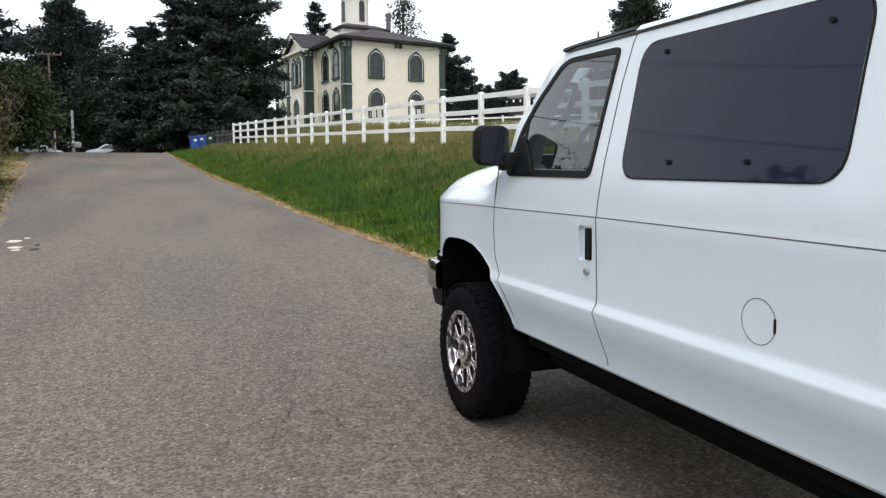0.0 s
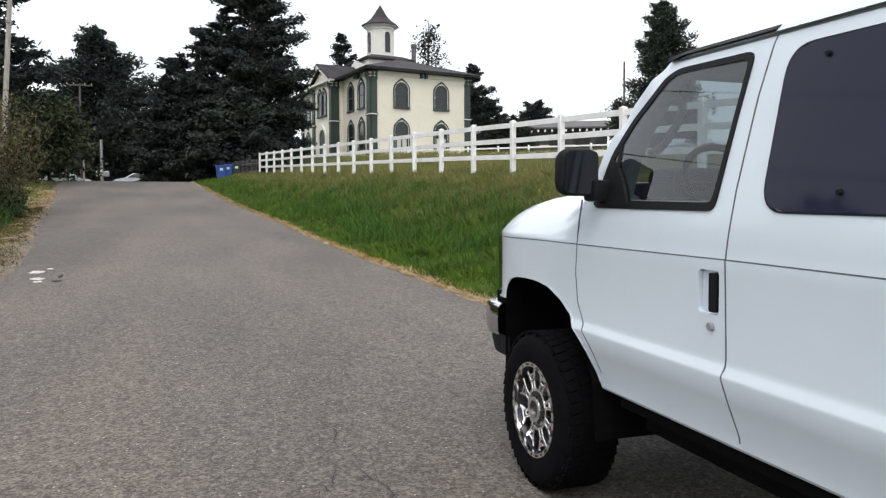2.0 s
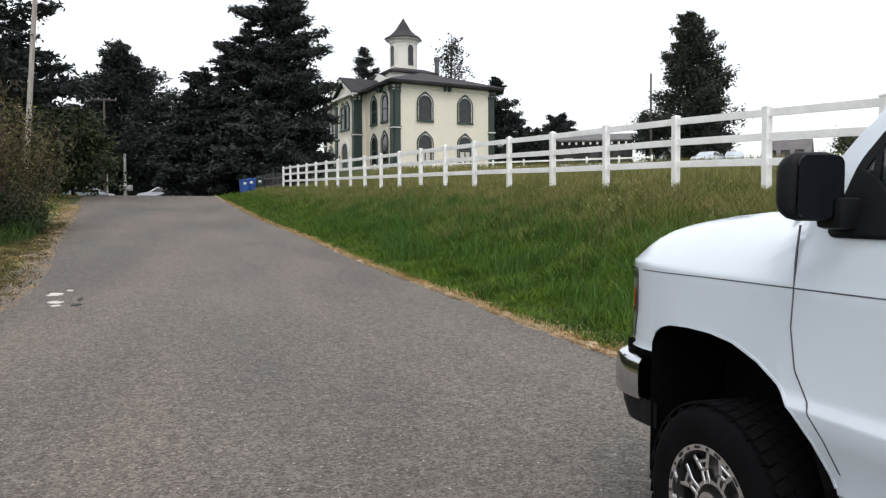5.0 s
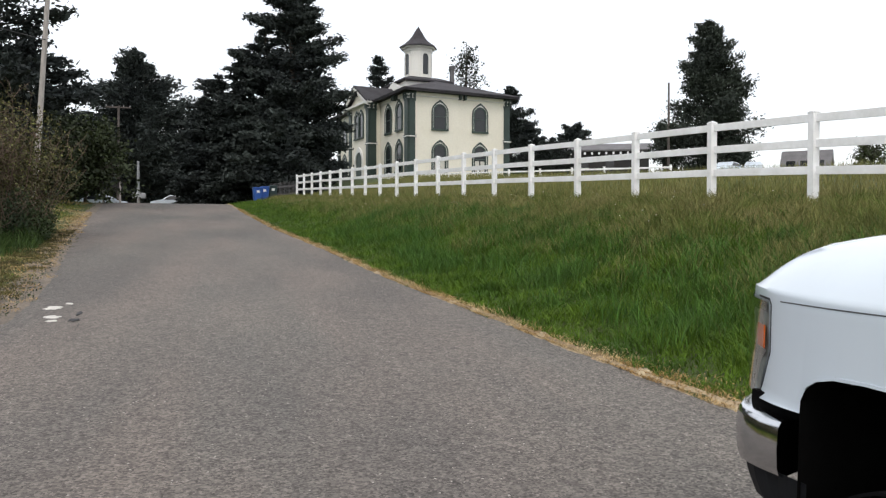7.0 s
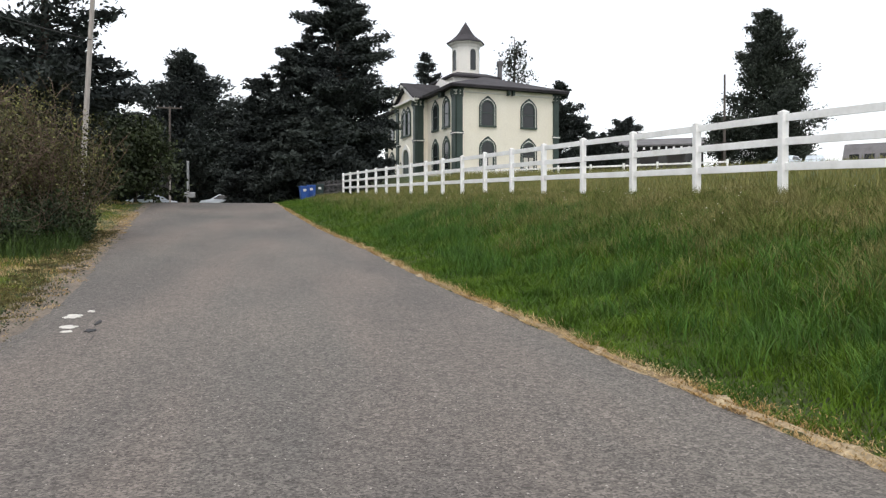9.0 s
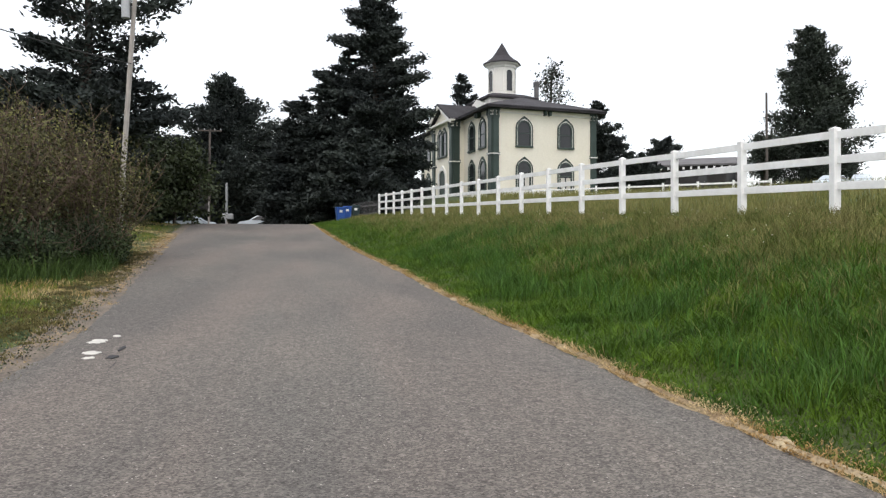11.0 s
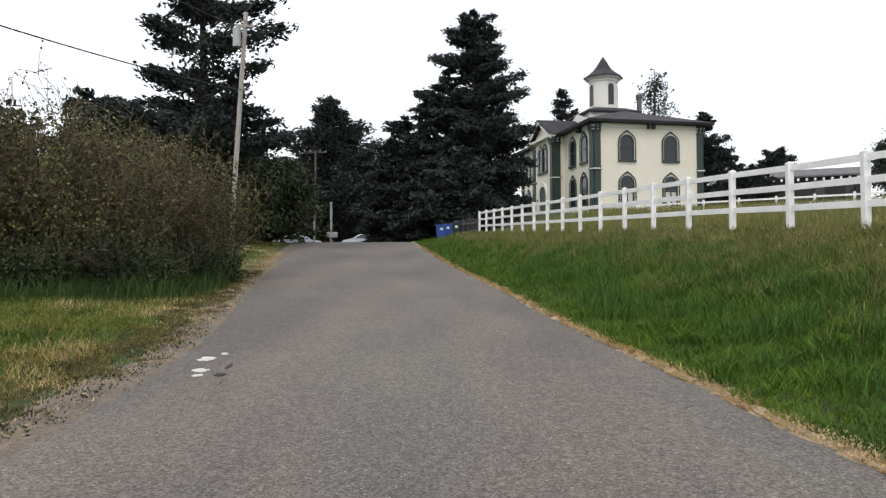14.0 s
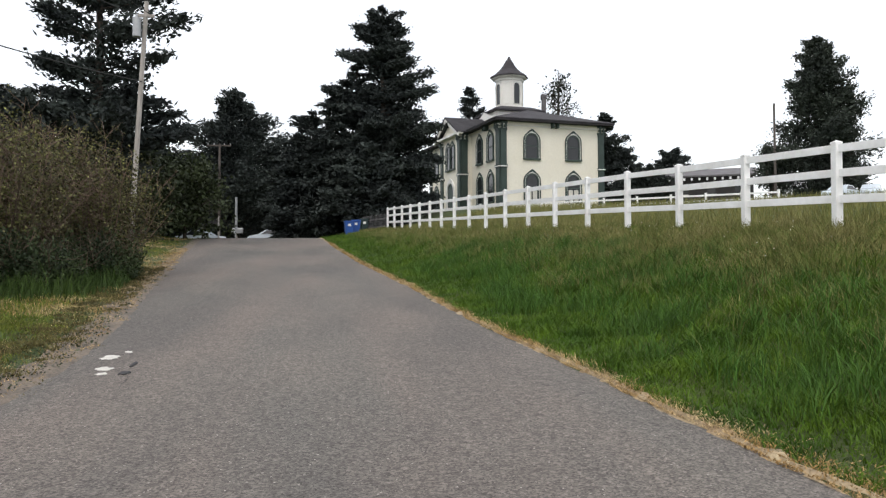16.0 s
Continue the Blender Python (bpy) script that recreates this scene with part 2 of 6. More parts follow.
def part(name, bm, material, parent=None, label="", smooth=False):
    me = bpy.data.meshes.new(name)
    bm.to_mesh(me)
    bm.free()
    me.materials.append(material)
    if smooth:
        me.shade_smooth()
        me.set_sharp_from_angle(angle=radians(35))
    ob = new(name, me)
    if parent:
        ob.parent = parent
    if label:
        ob["label"] = label
    return ob


def box(bm, x0, x1, y0, y1, z0, z1, bevel=0.0):
    r = bmesh.ops.create_cube(bm, size=1.0, matrix=Matrix.Translation(((x0 + x1) / 2, (y0 + y1) / 2, (z0 + z1) / 2)) @ Matrix.Diagonal((x1 - x0, y1 - y0, z1 - z0, 1)))
    if bevel:
        edges = {e for v in r["verts"] for e in v.link_edges}
        bmesh.ops.bevel(bm, geom=list(edges), offset=bevel, segments=2, affect="EDGES", profile=0.6)


def rod(bm, a, b, r0, r1=None, sides=8):
    a, b = Vector(a), Vector(b)
    m = Matrix.Translation((a + b) / 2) @ (b - a).to_track_quat("Z", "Y").to_matrix().to_4x4()
    bmesh.ops.create_cone(bm, cap_ends=True, segments=sides, radius1=r0, radius2=r0 if r1 is None else r1, depth=(b - a).length, matrix=m)


def prism(bm, outline, d0, d1, place):
    """A plate: an outline of (a, b) pairs pushed from depth d0 to d1; place turns (a, b, d) into a point."""
    lo = [bm.verts.new(place(a, b, d0)) for a, b in outline]
    hi = [bm.verts.new(place(a, b, d1)) for a, b in outline]
    k = len(outline)
    bm.faces.new(lo[::-1])
    bm.faces.new(hi)
    for i in range(k):
        bm.faces.new((lo[i], lo[(i + 1) % k], hi[(i + 1) % k], hi[i]))


def ring(bm, outer, inner, d0, d1, place):
    """A frame between two outlines of equal count."""
    k = len(outer)
    v = [[bm.verts.new(place(a, b, d)) for a, b in o] for o in (outer, inner) for d in (d0, d1)]
    ol, oh, il, ih = v
    for i in range(k):
        j = (i + 1) % k
        bm.faces.new((ol[i], ol[j], oh[j], oh[i]))
        bm.faces.new((il[j], il[i], ih[i], ih[j]))
        bm.faces.new((oh[i], oh[j], ih[j], ih[i]))
        bm.faces.new((ol[j], ol[i], il[i], il[j]))


def rounded(points, r, k=4):
    """A polygon with its corners rounded."""
    out = []
    n = len(points)
    for i in range(n):
        p, a, b = Vector(points[i]), Vector(points[i - 1]), Vector(points[(i + 1) % n])
        da, db = (a - p), (b - p)
        rr = min(r, da.length * 0.45, db.length * 0.45)
        s, e = p + da.normalized() * rr, p + db.normalized() * rr
        for t in range(k + 1):
            f = t / k
            q = s * (1 - f) ** 2 + p * 2 * f * (1 - f) + e * f * f
            out.append((q.x, q.y))
    return out


def fast_mesh(name, verts, faces, material, parent=None, smooth=False):
    """A large mesh from arrays: verts (n, 3), faces (m, 3 or 4)."""
    me = bpy.data.meshes.new(name)
    verts, faces = np.asarray(verts, np.float32), np.asarray(faces, np.int32)
    k = faces.shape[1]
    me.vertices.add(len(verts))
    me.vertices.foreach_set("co", verts.ravel())
    me.loops.add(faces.size)
    me.loops.foreach_set("vertex_index", faces.ravel())
    me.polygons.add(len(faces))
    me.polygons.foreach_set("loop_start", np.arange(0, faces.size, k, dtype=np.int32))
    me.update(calc_edges=True)
    me.materials.append(material)
    if smooth:
        me.shade_smooth()
    ob = new(name, me)
    if parent:
        ob.parent = parent
    return ob


# ---- the lie of the land ----
def smooth_table(ys, zs, width):
    grid = np.arange(-80.0, 420.0, 0.5)
    v = np.interp(grid, ys, zs)
    k = np.hanning(int(width / 0.5) * 2 + 1)
    pad = len(k) // 2
    v = np.convolve(np.pad(v, pad, mode="edge"), k / k.sum(), mode="valid")
    return lambda y: np.interp(y, grid, v)


road_z = smooth_table([-80, 0, 14, 20, 33, 45, 57, 63, 75, 90, 420], [-3.6, 0, 0.637, 0.98, 1.8, 2.7, 3.66, 3.8, 4.0, 4.4, 5.0], 5)
edge_r = smooth_table([-80, 3, 7.3, 8.5, 10.4, 11.7, 14.2, 16, 18.2, 20.5, 23.6, 27.9, 34.8, 51, 62, 90, 420], [6.0, 4.17, 3.82, 3.68, 3.56, 3.53, 3.37, 3.23, 3.13, 3.0, 2.89, 2.60, 2.11, 1.17, 0.62, -2.5, -60], 1.0)
edge_l = smooth_table([-80, 5, 11, 13.4, 15.1, 19.6, 24.7, 29.2, 42.5, 48, 58, 90, 420], [-3.2, -2.75, -2.68, -2.66, -2.76, -3.24, -3.9, -4.35, -5.8, -6.3, -7.2, -11.5, -75], 1.5)
fence_x = smooth_table([-80, 13.5, 18.4, 20.9, 23.3, 57.3, 70, 420], [15.2, 9.82, 9.20, 8.94, 8.67, 5.42, 4.6, -20], 2)
fence_top = smooth_table([-80, 8, 13.5, 16, 18.4, 20.9, 23.3, 57.3, 75, 420], [-0.5, 3.42, 3.80, 3.93, 4.02, 4.125, 4.255, 5.76, 6.3, 7.0], 3)


def step(t):
    t = np.clip(t, 0, 1)
    return t * t * (3 - 2 * t)


def land(x, y):
    """The height of the ground: road, banks, the field behind the fence and the wooded side."""
    x, y = np.asarray(x, float), np.asarray(y, float)
    zr, xr, xl, xf = road_z(y), edge_r(y), edge_l(y), fence_x(y)
    zf = fence_top(y) - 1.57
    t = (x - xr) / np.maximum(xf - xr, 0.5)
    bank = zr + (zf - zr) * (0.15 * np.clip(t, 0, 1) + 0.85 * step(t * 0.92 + 0.02))
    far = 1.75 + 0.071 * np.hypot(x - 0.2, y - 3.3)
    far = np.minimum(far, 8.6)
    field = zf + (np.maximum(far, zf) - zf) * step((x - xf) / 9.0)
    z = np.where(x > xf, field, bank)
    left = zr + 0.25 * step((xl - 0.5 - x) / 4.0) + 0.02 * np.clip(xl - 4 - x, 0, 60)
    z = np.where(x < xl, left, np.where(x < xr, zr - 0.07, z))
    return z


def land_at(x, y):
    return float(land(x, y))


def axis(knots):
    out = []
    for (a, b, s) in knots:
        out.extend(np.arange(a, b, s))
    return np.array(out)


gx = axis([(-900, -100, 80), (-100, -30, 8), (-30, -8, 1.5), (-8, 12, 0.25), (12, 40, 1.2), (40, 120, 6), (120, 1000, 80)])
gy = axis([(-700, -60, 80), (-60, -6, 4), (-6, 34, 0.4), (34, 66, 0.8), (66, 140, 4), (140, 1400, 80)])
X, Y = np.meshgrid(gx, gy)
Z = land(X, Y)
rough = np.array([[noise.noise((a * 0.7, b * 0.7, 0)) for a in gx] for b in gy])
off_road = (X < edge_l(Y) - 0.2) | (X > edge_r(Y) + 0.2)
Z = Z + np.where(off_road, 0.04 * rough - 0.055, 0.0)
far_hill = np.clip((np.hypot(X, Y) - 200) / 800, 0, 1) * 12
Z = Z + far_hill
verts = np.stack([X, Y, Z], -1).reshape(-1, 3)
ny, nx = X.shape
idx = np.arange(nx * ny).reshape(ny, nx)
quads = np.stack([idx[:-1, :-1], idx[:-1, 1:], idx[1:, 1:], idx[1:, :-1]], -1).reshape(-1, 4)
ground = tagged(fast_mesh("ground", verts, quads, M_SOIL, smooth=True), "grassy ground rising from road to field", "ground", kind="structure")

# the road: one worn sheet with a broken, uneven edge
ry = np.concatenate([np.arange(-60, -4, 2.0), np.arange(-4, 70, 0.12), np.arange(70, 140, 2.0)])
rv, rf = [], []
across = 15
for j, y in enumerate(ry):
    jag_l = 0.16 * noise.noise((y * 1.7, 3.1, 0)) + 0.07 * noise.noise((y * 6, 9.1, 0))
    jag_r = 0.10 * noise.noise((y * 1.3, 7.7, 0)) + 0.05 * noise.noise((y * 6, 1.1, 0))
    x0, x1 = float(edge_l(y)) + jag_l, float(edge_r(y)) + jag_r
    zc = float(road_z(y))
    for i in range(across):
        f = i / (across - 1)
        edge = (0.05 if f < 0.5 else 0.02) * (max(0, abs(f - 0.5) * 2 - 0.93) / 0.07)
        rv.append((x0 + (x1 - x0) * f, y, zc - edge + 0.006 * noise.noise((f * 6, y * 0.6, 5))))
for j in range(len(ry) - 1):
    for i in range(across - 1):
        a = j * across + i
        rf.append((a, a + 1, a + across + 1, a + across))
road = tagged(fast_mesh("road", rv, rf, M_ASPHALT, smooth=True), "worn grey asphalt lane with crumbling edges", "road", kind="structure")


# ---- the parked van: x inward from its near side, y forward of the front axle, z above the road ----
VAN_W = 2.02


def van_roof(u):
    """Height of the top surface along the van."""
    return float(np.interp(u, [-4.4, -4.3, -4.15, -3.9, -1.2, -0.9, -0.76, -0.647, -0.519, -0.354, -0.21, -0.12, 0.0, 0.3, 0.55, 0.72, 0.83, 0.90, 0.96, 1.01, 1.04, 1.065, 1.08],
                           [1.9, 1.98, 2.06, 2.115, 2.125, 2.115, 2.085, 2.025, 1.935, 1.76, 1.60, 1.545, 1.53, 1.512, 1.492, 1.47, 1.455, 1.437, 1.412, 1.378, 1.343, 1.29, 1.215]))


SIDE = [(0.30, 0.60), (0.084, 0.62), (0.074, 0.632), (0.070, 0.675), (0.030, 0.785), (0.002, 0.870), (0.004, 0.882), (0.021, 0.906), (0.025, 0.932),
        (0.020, 1.225), (0.019, 1.262), (0.022, 1.274), (0.024, 1.30), (0.03, 1.35), (0.040, 1.41), (0.10, 1.74), (0.145, 1.965), (0.165, 2.02), (0.20, 2.042), (0.30, 2.07),
        (0.50, 2.095), (0.75, 2.11), (1.01, 2.115)]


def van_side(h):
    """How far the side leans in at a height."""
    return float(np.interp(h, [p[1] for p in SIDE], [p[0] for p in SIDE]))


def nose_in(u):
    """How far the side turns in towards the nose and the tail."""
    return 0.0 if -4.1 < u < 0.3 else (0.25 * ((u - 0.3) / 0.78) ** 2.4 if u > 0 else 0.2 * ((-4.1 - u) / 0.3) ** 2)


def van_body():
    us = [-4.4, -4.3, -4.15, -3.9, -3.4, -2.9, -2.4, -1.9, -1.5, -1.35, -1.2, -1.05, -0.9, -0.82, -0.76, -0.70, -0.647, -0.58, -0.519, -0.44, -0.354, -0.28, -0.21, -0.16, -0.12, 0.0, 0.15, 0.3, 0.4, 0.48, 0.54, 0.60, 0.66, 0.72, 0.77, 0.82, 0.86, 0.90, 0.93, 0.96, 0.985, 1.01, 1.025, 1.04, 1.055, 1.068, 1.08]
    bm = bmesh.new()
    rows = []
    for u in us:
        top, ins = van_roof(u), nose_in(u)
        half = []
        for v, h in SIDE:
            if h > top - 0.10 * max(0, 1 - v) ** 2:
                crown = 0.03 if u > -0.12 else 0.10
                edge = max(0.0, 1 - (v + ins) / 0.22) ** 2
                h2 = top - crown * (1 - min(1.0, v / 1.01)) ** 2 - 0.03 * edge
                h = min(h, h2)
            half.append((min(1.01, v + ins * (1 - v / 1.01)), h))
        side = list(half)
        blend = min(1.0, max(0.0, (u + 0.40) / 0.40)) ** 1.5
        if blend > 0.0:   # the bonnet: a rounded shoulder, then nearly flat, fading into the pillars
            kb = 11
            hb = min(half[kb][1], top - 0.03)
            vs = SIDE[kb][0] + ins
            m = len(half) - 1 - kb
            for i in range(kb + 1, len(half)):
                f = ((i - kb) / m) ** 2.0
                half[i] = (vs + (1.01 - vs) * f, hb + (top - hb) * (1 - (1 - f) ** 6))
            for i in range(kb + 1):
                half[i] = (half[i][0], min(half[i][1], hb - 0.004 * (kb - i)))
            half = [(a[0] + (b[0] - a[0]) * blend, a[1] + (b[1] - a[1]) * blend) for a, b in zip(side, half)]
        pts = half + [(VAN_W - v, h) for v, h in half[-2::-1]]
        rows.append([bm.verts.new((v, u, h)) for v, h in pts])
    for a, b in zip(rows, rows[1:]):
        for i in range(len(a) - 1):
            bm.faces.new((a[i], a[i + 1], b[i + 1], b[i]))
        bm.faces.new((a[-1], a[0], b[0], b[-1]))
    bm.faces.new(rows[0][::-1])
    bm.faces.new(rows[-1])
    bmesh.ops.recalc_face_normals(bm, faces=bm.faces)
    return bm


DOOR_GLASS = rounded([(-0.415, 1.46), (-1.172, 1.455), (-1.232, 1.94), (-0.84, 1.945), (-0.775, 1.925), (-0.60, 1.775), (-0.49, 1.64)], 0.03)
DOOR_FRAME = rounded([(-0.375, 1.425), (-1.19, 1.425), (-1.255, 1.963), (-0.84, 1.967), (-0.76, 1.945), (-0.575, 1.79), (-0.455, 1.65)], 0.04)
ARCH = [(0.575, 0.40), (0.575, 0.90), (0.572, 0.955), (0.55, 0.995), (0.50, 1.025), (0.42, 1.045), (0.30, 1.053), (0.16, 1.052), (0.03, 1.036), (-0.10, 0.992), (-0.20, 0.935), (-0.29, 0.86), (-0.35, 0.78), (-0.41, 0.65), (-0.44, 0.40)]
NOSE_CUT = [(0.5, 0.30), (1.4, 0.30), (1.4, 0.882), (0.92, 0.882), (0.57, 0.905), (0.5, 0.905)]
REAR_ARCH = [(-3.05, 0.40), (-3.05, 0.75), (-3.15, 0.92), (-3.32, 1.02), (-3.5, 1.05), (-3.68, 1.02), (-3.85, 0.92), (-3.95, 0.75), (-3.95, 0.40)]


def carve(ob, cuts):
    """Cut openings out of a mesh, once and for all: outline, depths, and the material that lines the cut."""
    for outline, d0, d1, lining in cuts:
        bm = bmesh.new()
        prism(bm, outline, d0, d1, lambda a, b, d: (d, a, b))
        bmesh.ops.recalc_face_normals(bm, faces=bm.faces)
        cutter = part("cutter", bm, lining)
        mod = ob.modifiers.new("cut", "BOOLEAN")
        mod.object, mod.operation, mod.solver, mod.material_mode = cutter, "DIFFERENCE", "EXACT", "TRANSFER"
        bpy.context.view_layer.update()
        done = bpy.data.meshes.new_from_object(ob.evaluated_get(bpy.context.evaluated_depsgraph_get()))
        ob.modifiers.clear()
        ob.data = done
        bpy.data.objects.remove(cutter)
    ob.data.shade_smooth()
    ob.data.set_sharp_from_angle(angle=radians(32))


def side_at(off):
    """Places (u, h, d) on the near side, d metres out of the sheet metal."""
    return lambda a, b, d: (van_side(b) + nose_in(a) - off - d, a, b)


def far_side(place):
    return lambda a, b, d: (VAN_W - place(a, b, d)[0], a, b)


def strip(path, width):
    """A thin closed band along a path of (u, h)."""
    left, right = [], []
    for i, p in enumerate(path):
        a, b = Vector(path[max(0, i - 1)]), Vector(path[min(len(path) - 1, i + 1)])
        n = Vector((-(b - a).y, (b - a).x)).normalized() * width / 2
        left.append((p[0] + n.x, p[1] + n.y))
        right.append((p[0] - n.x, p[1] - n.y))
    return left, right


def band(bm, path, width, d, place):
    left, right = strip(path, width)
    rows = [[bm.verts.new(place(*a, -0.004)), bm.verts.new(place(*a, d)), bm.verts.new(place(*b, d)), bm.verts.new(place(*b, -0.004))] for a, b in zip(left, right)]
    for r, s in zip(rows, rows[1:]):
        for i in range(3):
            bm.faces.new((r[i], s[i], s[i + 1], r[i + 1]))


def dense(path, k=8):
    out = []
    for a, b in zip(path, path[1:]):
        for i in range(k):
            out.append((a[0] + (b[0] - a[0]) * i / k, a[1] + (b[1] - a[1]) * i / k))
    return out + [path[-1]]


def window_sheet(bm, outline, d, place, cuts=6):
    """A pane that follows the leaning side: a fan cut into level rows."""
    hs = [p[1] for p in outline]
    lo, hi = min(hs), max(hs)

    def span(h):
        xs = []
        for i in range(len(outline)):
            (a, b), (c, e) = outline[i], outline[(i + 1) % len(outline)]
            if (b - h) * (e - h) <= 0 and b != e:
                xs.append(a + (c - a) * (h - b) / (e - b))
        return (min(xs), max(xs)) if xs else (outline[0][0],) * 2

    rows = []
    levels = sorted(set([lo + 1e-4, hi - 1e-4] + [lo + (hi - lo) * i / 40 for i in range(1, 40)]))
    for h in levels:
        a, b = span(h)
        rows.append([bm.verts.new(place(a + (b - a) * i / cuts, h, d)) for i in range(cuts + 1)])
    for r, s in zip(rows, rows[1:]):
        for i in range(cuts):
            bm.faces.new((r[i], r[i + 1], s[i + 1], s[i]))


def build_wheel(van, u, near):
    """A wide off-road tyre on a machined and black alloy rim; the axle lies along x."""
    hub = new("wheel")
    hub.parent = van
    R, W = 0.41, 0.30
    prof = [(0.235, 0.0), (0.245, -0.012), (0.30, -0.022), (0.345, -0.018), (0.375, -0.002), (0.392, 0.03), (0.40, 0.07), (0.402, 0.15), (0.40, 0.23), (0.392, 0.27), (0.375, 0.302), (0.30, 0.32), (0.235, 0.30)]
    bm = bmesh.new()
    seg = 72
    rows = [[bm.verts.new((x, r * math.cos(2 * math.pi * k / seg), r * math.sin(2 * math.pi * k / seg))) for r, x in prof] for k in range(seg)]
    for k in range(seg):
        a, b = rows[k], rows[(k + 1) % seg]
        for i in range(len(prof) - 1):
            bm.faces.new((a[i], a[i + 1], b[i + 1], b[i]))
    tyre = part("tyre", bm, M_RUBBER, hub, "black chunky off-road tyre", smooth=True)
    bm = bmesh.new()
    for k in range(48):   # tread lugs, in staggered rows, and shoulder lugs
        for x0, x1, sh in ((0.005, 0.075, 0), (0.085, 0.145, 0.5), (0.155, 0.215, 0), (0.225, 0.295, 0.5)):
            a = 2 * math.pi * (k + sh) / 48
            m = Matrix.Rotation(a, 4, "X") @ Matrix.Translation(((x0 + x1) / 2, 0, 0.4005)) @ Matrix.Rotation(0.25, 4, "Z") @ Matrix.Diagonal((x1 - x0, 0.044, 0.010, 1))
            bmesh.ops.create_cube(bm, size=1.0, matrix=m)
        if k % 2 == 0:
            m = Matrix.Rotation(2 * math.pi * k / 48, 4, "X") @ Matrix.Translation((0.010, 0, 0.376)) @ Matrix.Diagonal((0.02, 0.03, 0.03, 1))
            bmesh.ops.create_cube(bm, size=1.0, matrix=m)
    part("tread", bm, M_RUBBER, tyre, "blocky rubber tread")["kind"] = "stuff"
    bm = bmesh.new()   # the barrel and the dark dish behind the spokes
    dish = [(0.24, -0.004), (0.226, 0.002), (0.219, 0.02), (0.208, 0.075), (0.206, 0.10)]
    rows = [[bm.verts.new((x, r * math.cos(2 * math.pi * k / 48), r * math.sin(2 * math.pi * k / 48))) for r, x in dish] for k in range(48)]
    for k in range(48):
        for i in range(len(dish) - 1):
            bm.faces.new((rows[k][i], rows[k][i + 1], rows[(k + 1) % 48][i + 1], rows[(k + 1) % 48][i]))
    part("rim_barrel", bm, M_BARREL, hub, "dark machined rim barrel", smooth=True)
    bm = bmesh.new()
    rod(bm, (0.085, 0, 0), (0.10, 0, 0), 0.214, 0.214, 40)
    part("rim_disc", bm, M_RIMBLACK, hub, "black painted rim disc")
    circle = lambda r, k=48: [(r * math.cos(2 * math.pi * i / k), r * math.sin(2 * math.pi * i / k)) for i in range(k)]
    flat = lambda a, b, d: (d, a, b)
    bm = bmesh.new()
    ring(bm, circle(0.244), circle(0.222), 0.02, -0.012, flat)
    lip = part("rim_lip", bm, M_RIM, hub, "bright machined rim lip", smooth=True)
    bm = bmesh.new()
    for k in range(24):   # bolt pockets round the lip
        a = 2 * math.pi * k / 24
        m = Matrix.Rotation(a, 4, "X") @ Matrix.Translation((-0.0125, 0, 0.233)) @ Matrix.Diagonal((0.004, 0.034 if k % 2 else 0.012, 0.011, 1))
        bmesh.ops.create_cube(bm, size=1.0, matrix=m)
    part("lip_pocket", bm, M_RIMBLACK, lip, "black pockets in the rim lip")["kind"] = "stuff"
    for k in range(8):   # split spokes: a forked outer half and a ring of inner links
        a = 2 * math.pi * (k + 0.5) / 8
        bm = bmesh.new()

        def bar(r0, t0, r1, t1, w):
            p, q = Vector((0, r0 * math.cos(a + t0), r0 * math.sin(a + t0))), Vector((0, r1 * math.cos(a + t1), r1 * math.sin(a + t1)))
            mid, dirn = (p + q) / 2, (q - p)
            m = Matrix.Translation(mid + Vector((0.034, 0, 0))) @ Matrix.Rotation(math.atan2(dirn.z, dirn.y), 4, "X") @ Matrix.Diagonal((0.03, dirn.length + w * 0.6, w, 1))
            bmesh.ops.create_cube(bm, size=1.0, matrix=m)

        for sgn in (-1, 1):
            bar(0.10, sgn * 0.15, 0.148, sgn * 0.11, 0.016)
            bar(0.148, sgn * 0.11, 0.206, sgn * 0.22, 0.018)
        bar(0.148, -0.11, 0.148, 0.11, 0.016)
        bar(0.182, -0.15, 0.182, 0.15, 0.013)
        bmesh.ops.bevel(bm, geom=list(bm.edges), offset=0.003, segments=1, affect="EDGES")
        part("spoke", bm, M_RIM, hub, "machined split alloy spoke")
    bm = bmesh.new()
    ring(bm, circle(0.109, 32), circle(0.094, 32), 0.09, 0.02, flat)
    part("spoke_ring", bm, M_RIM, hub, smooth=True)
    bm = bmesh.new()
    ring(bm, circle(0.066, 32), circle(0.046, 32), 0.09, 0.0, flat)
    part("hub_ring", bm, M_RIM, hub, smooth=True)
    bm = bmesh.new()
    rod(bm, (0.09, 0, 0), (0.012, 0, 0), 0.047, 0.045, 24)
    part("hub_cap", bm, M_RIMBLACK, hub, "black hub cap", smooth=True)
    hub.location = (-0.012 if near else VAN_W + 0.012, u, 0.399)
    hub.scale = (0.86, 0.98, 0.98)
    hub.rotation_euler = (0, 0, 0 if near else math.pi)
    return hub


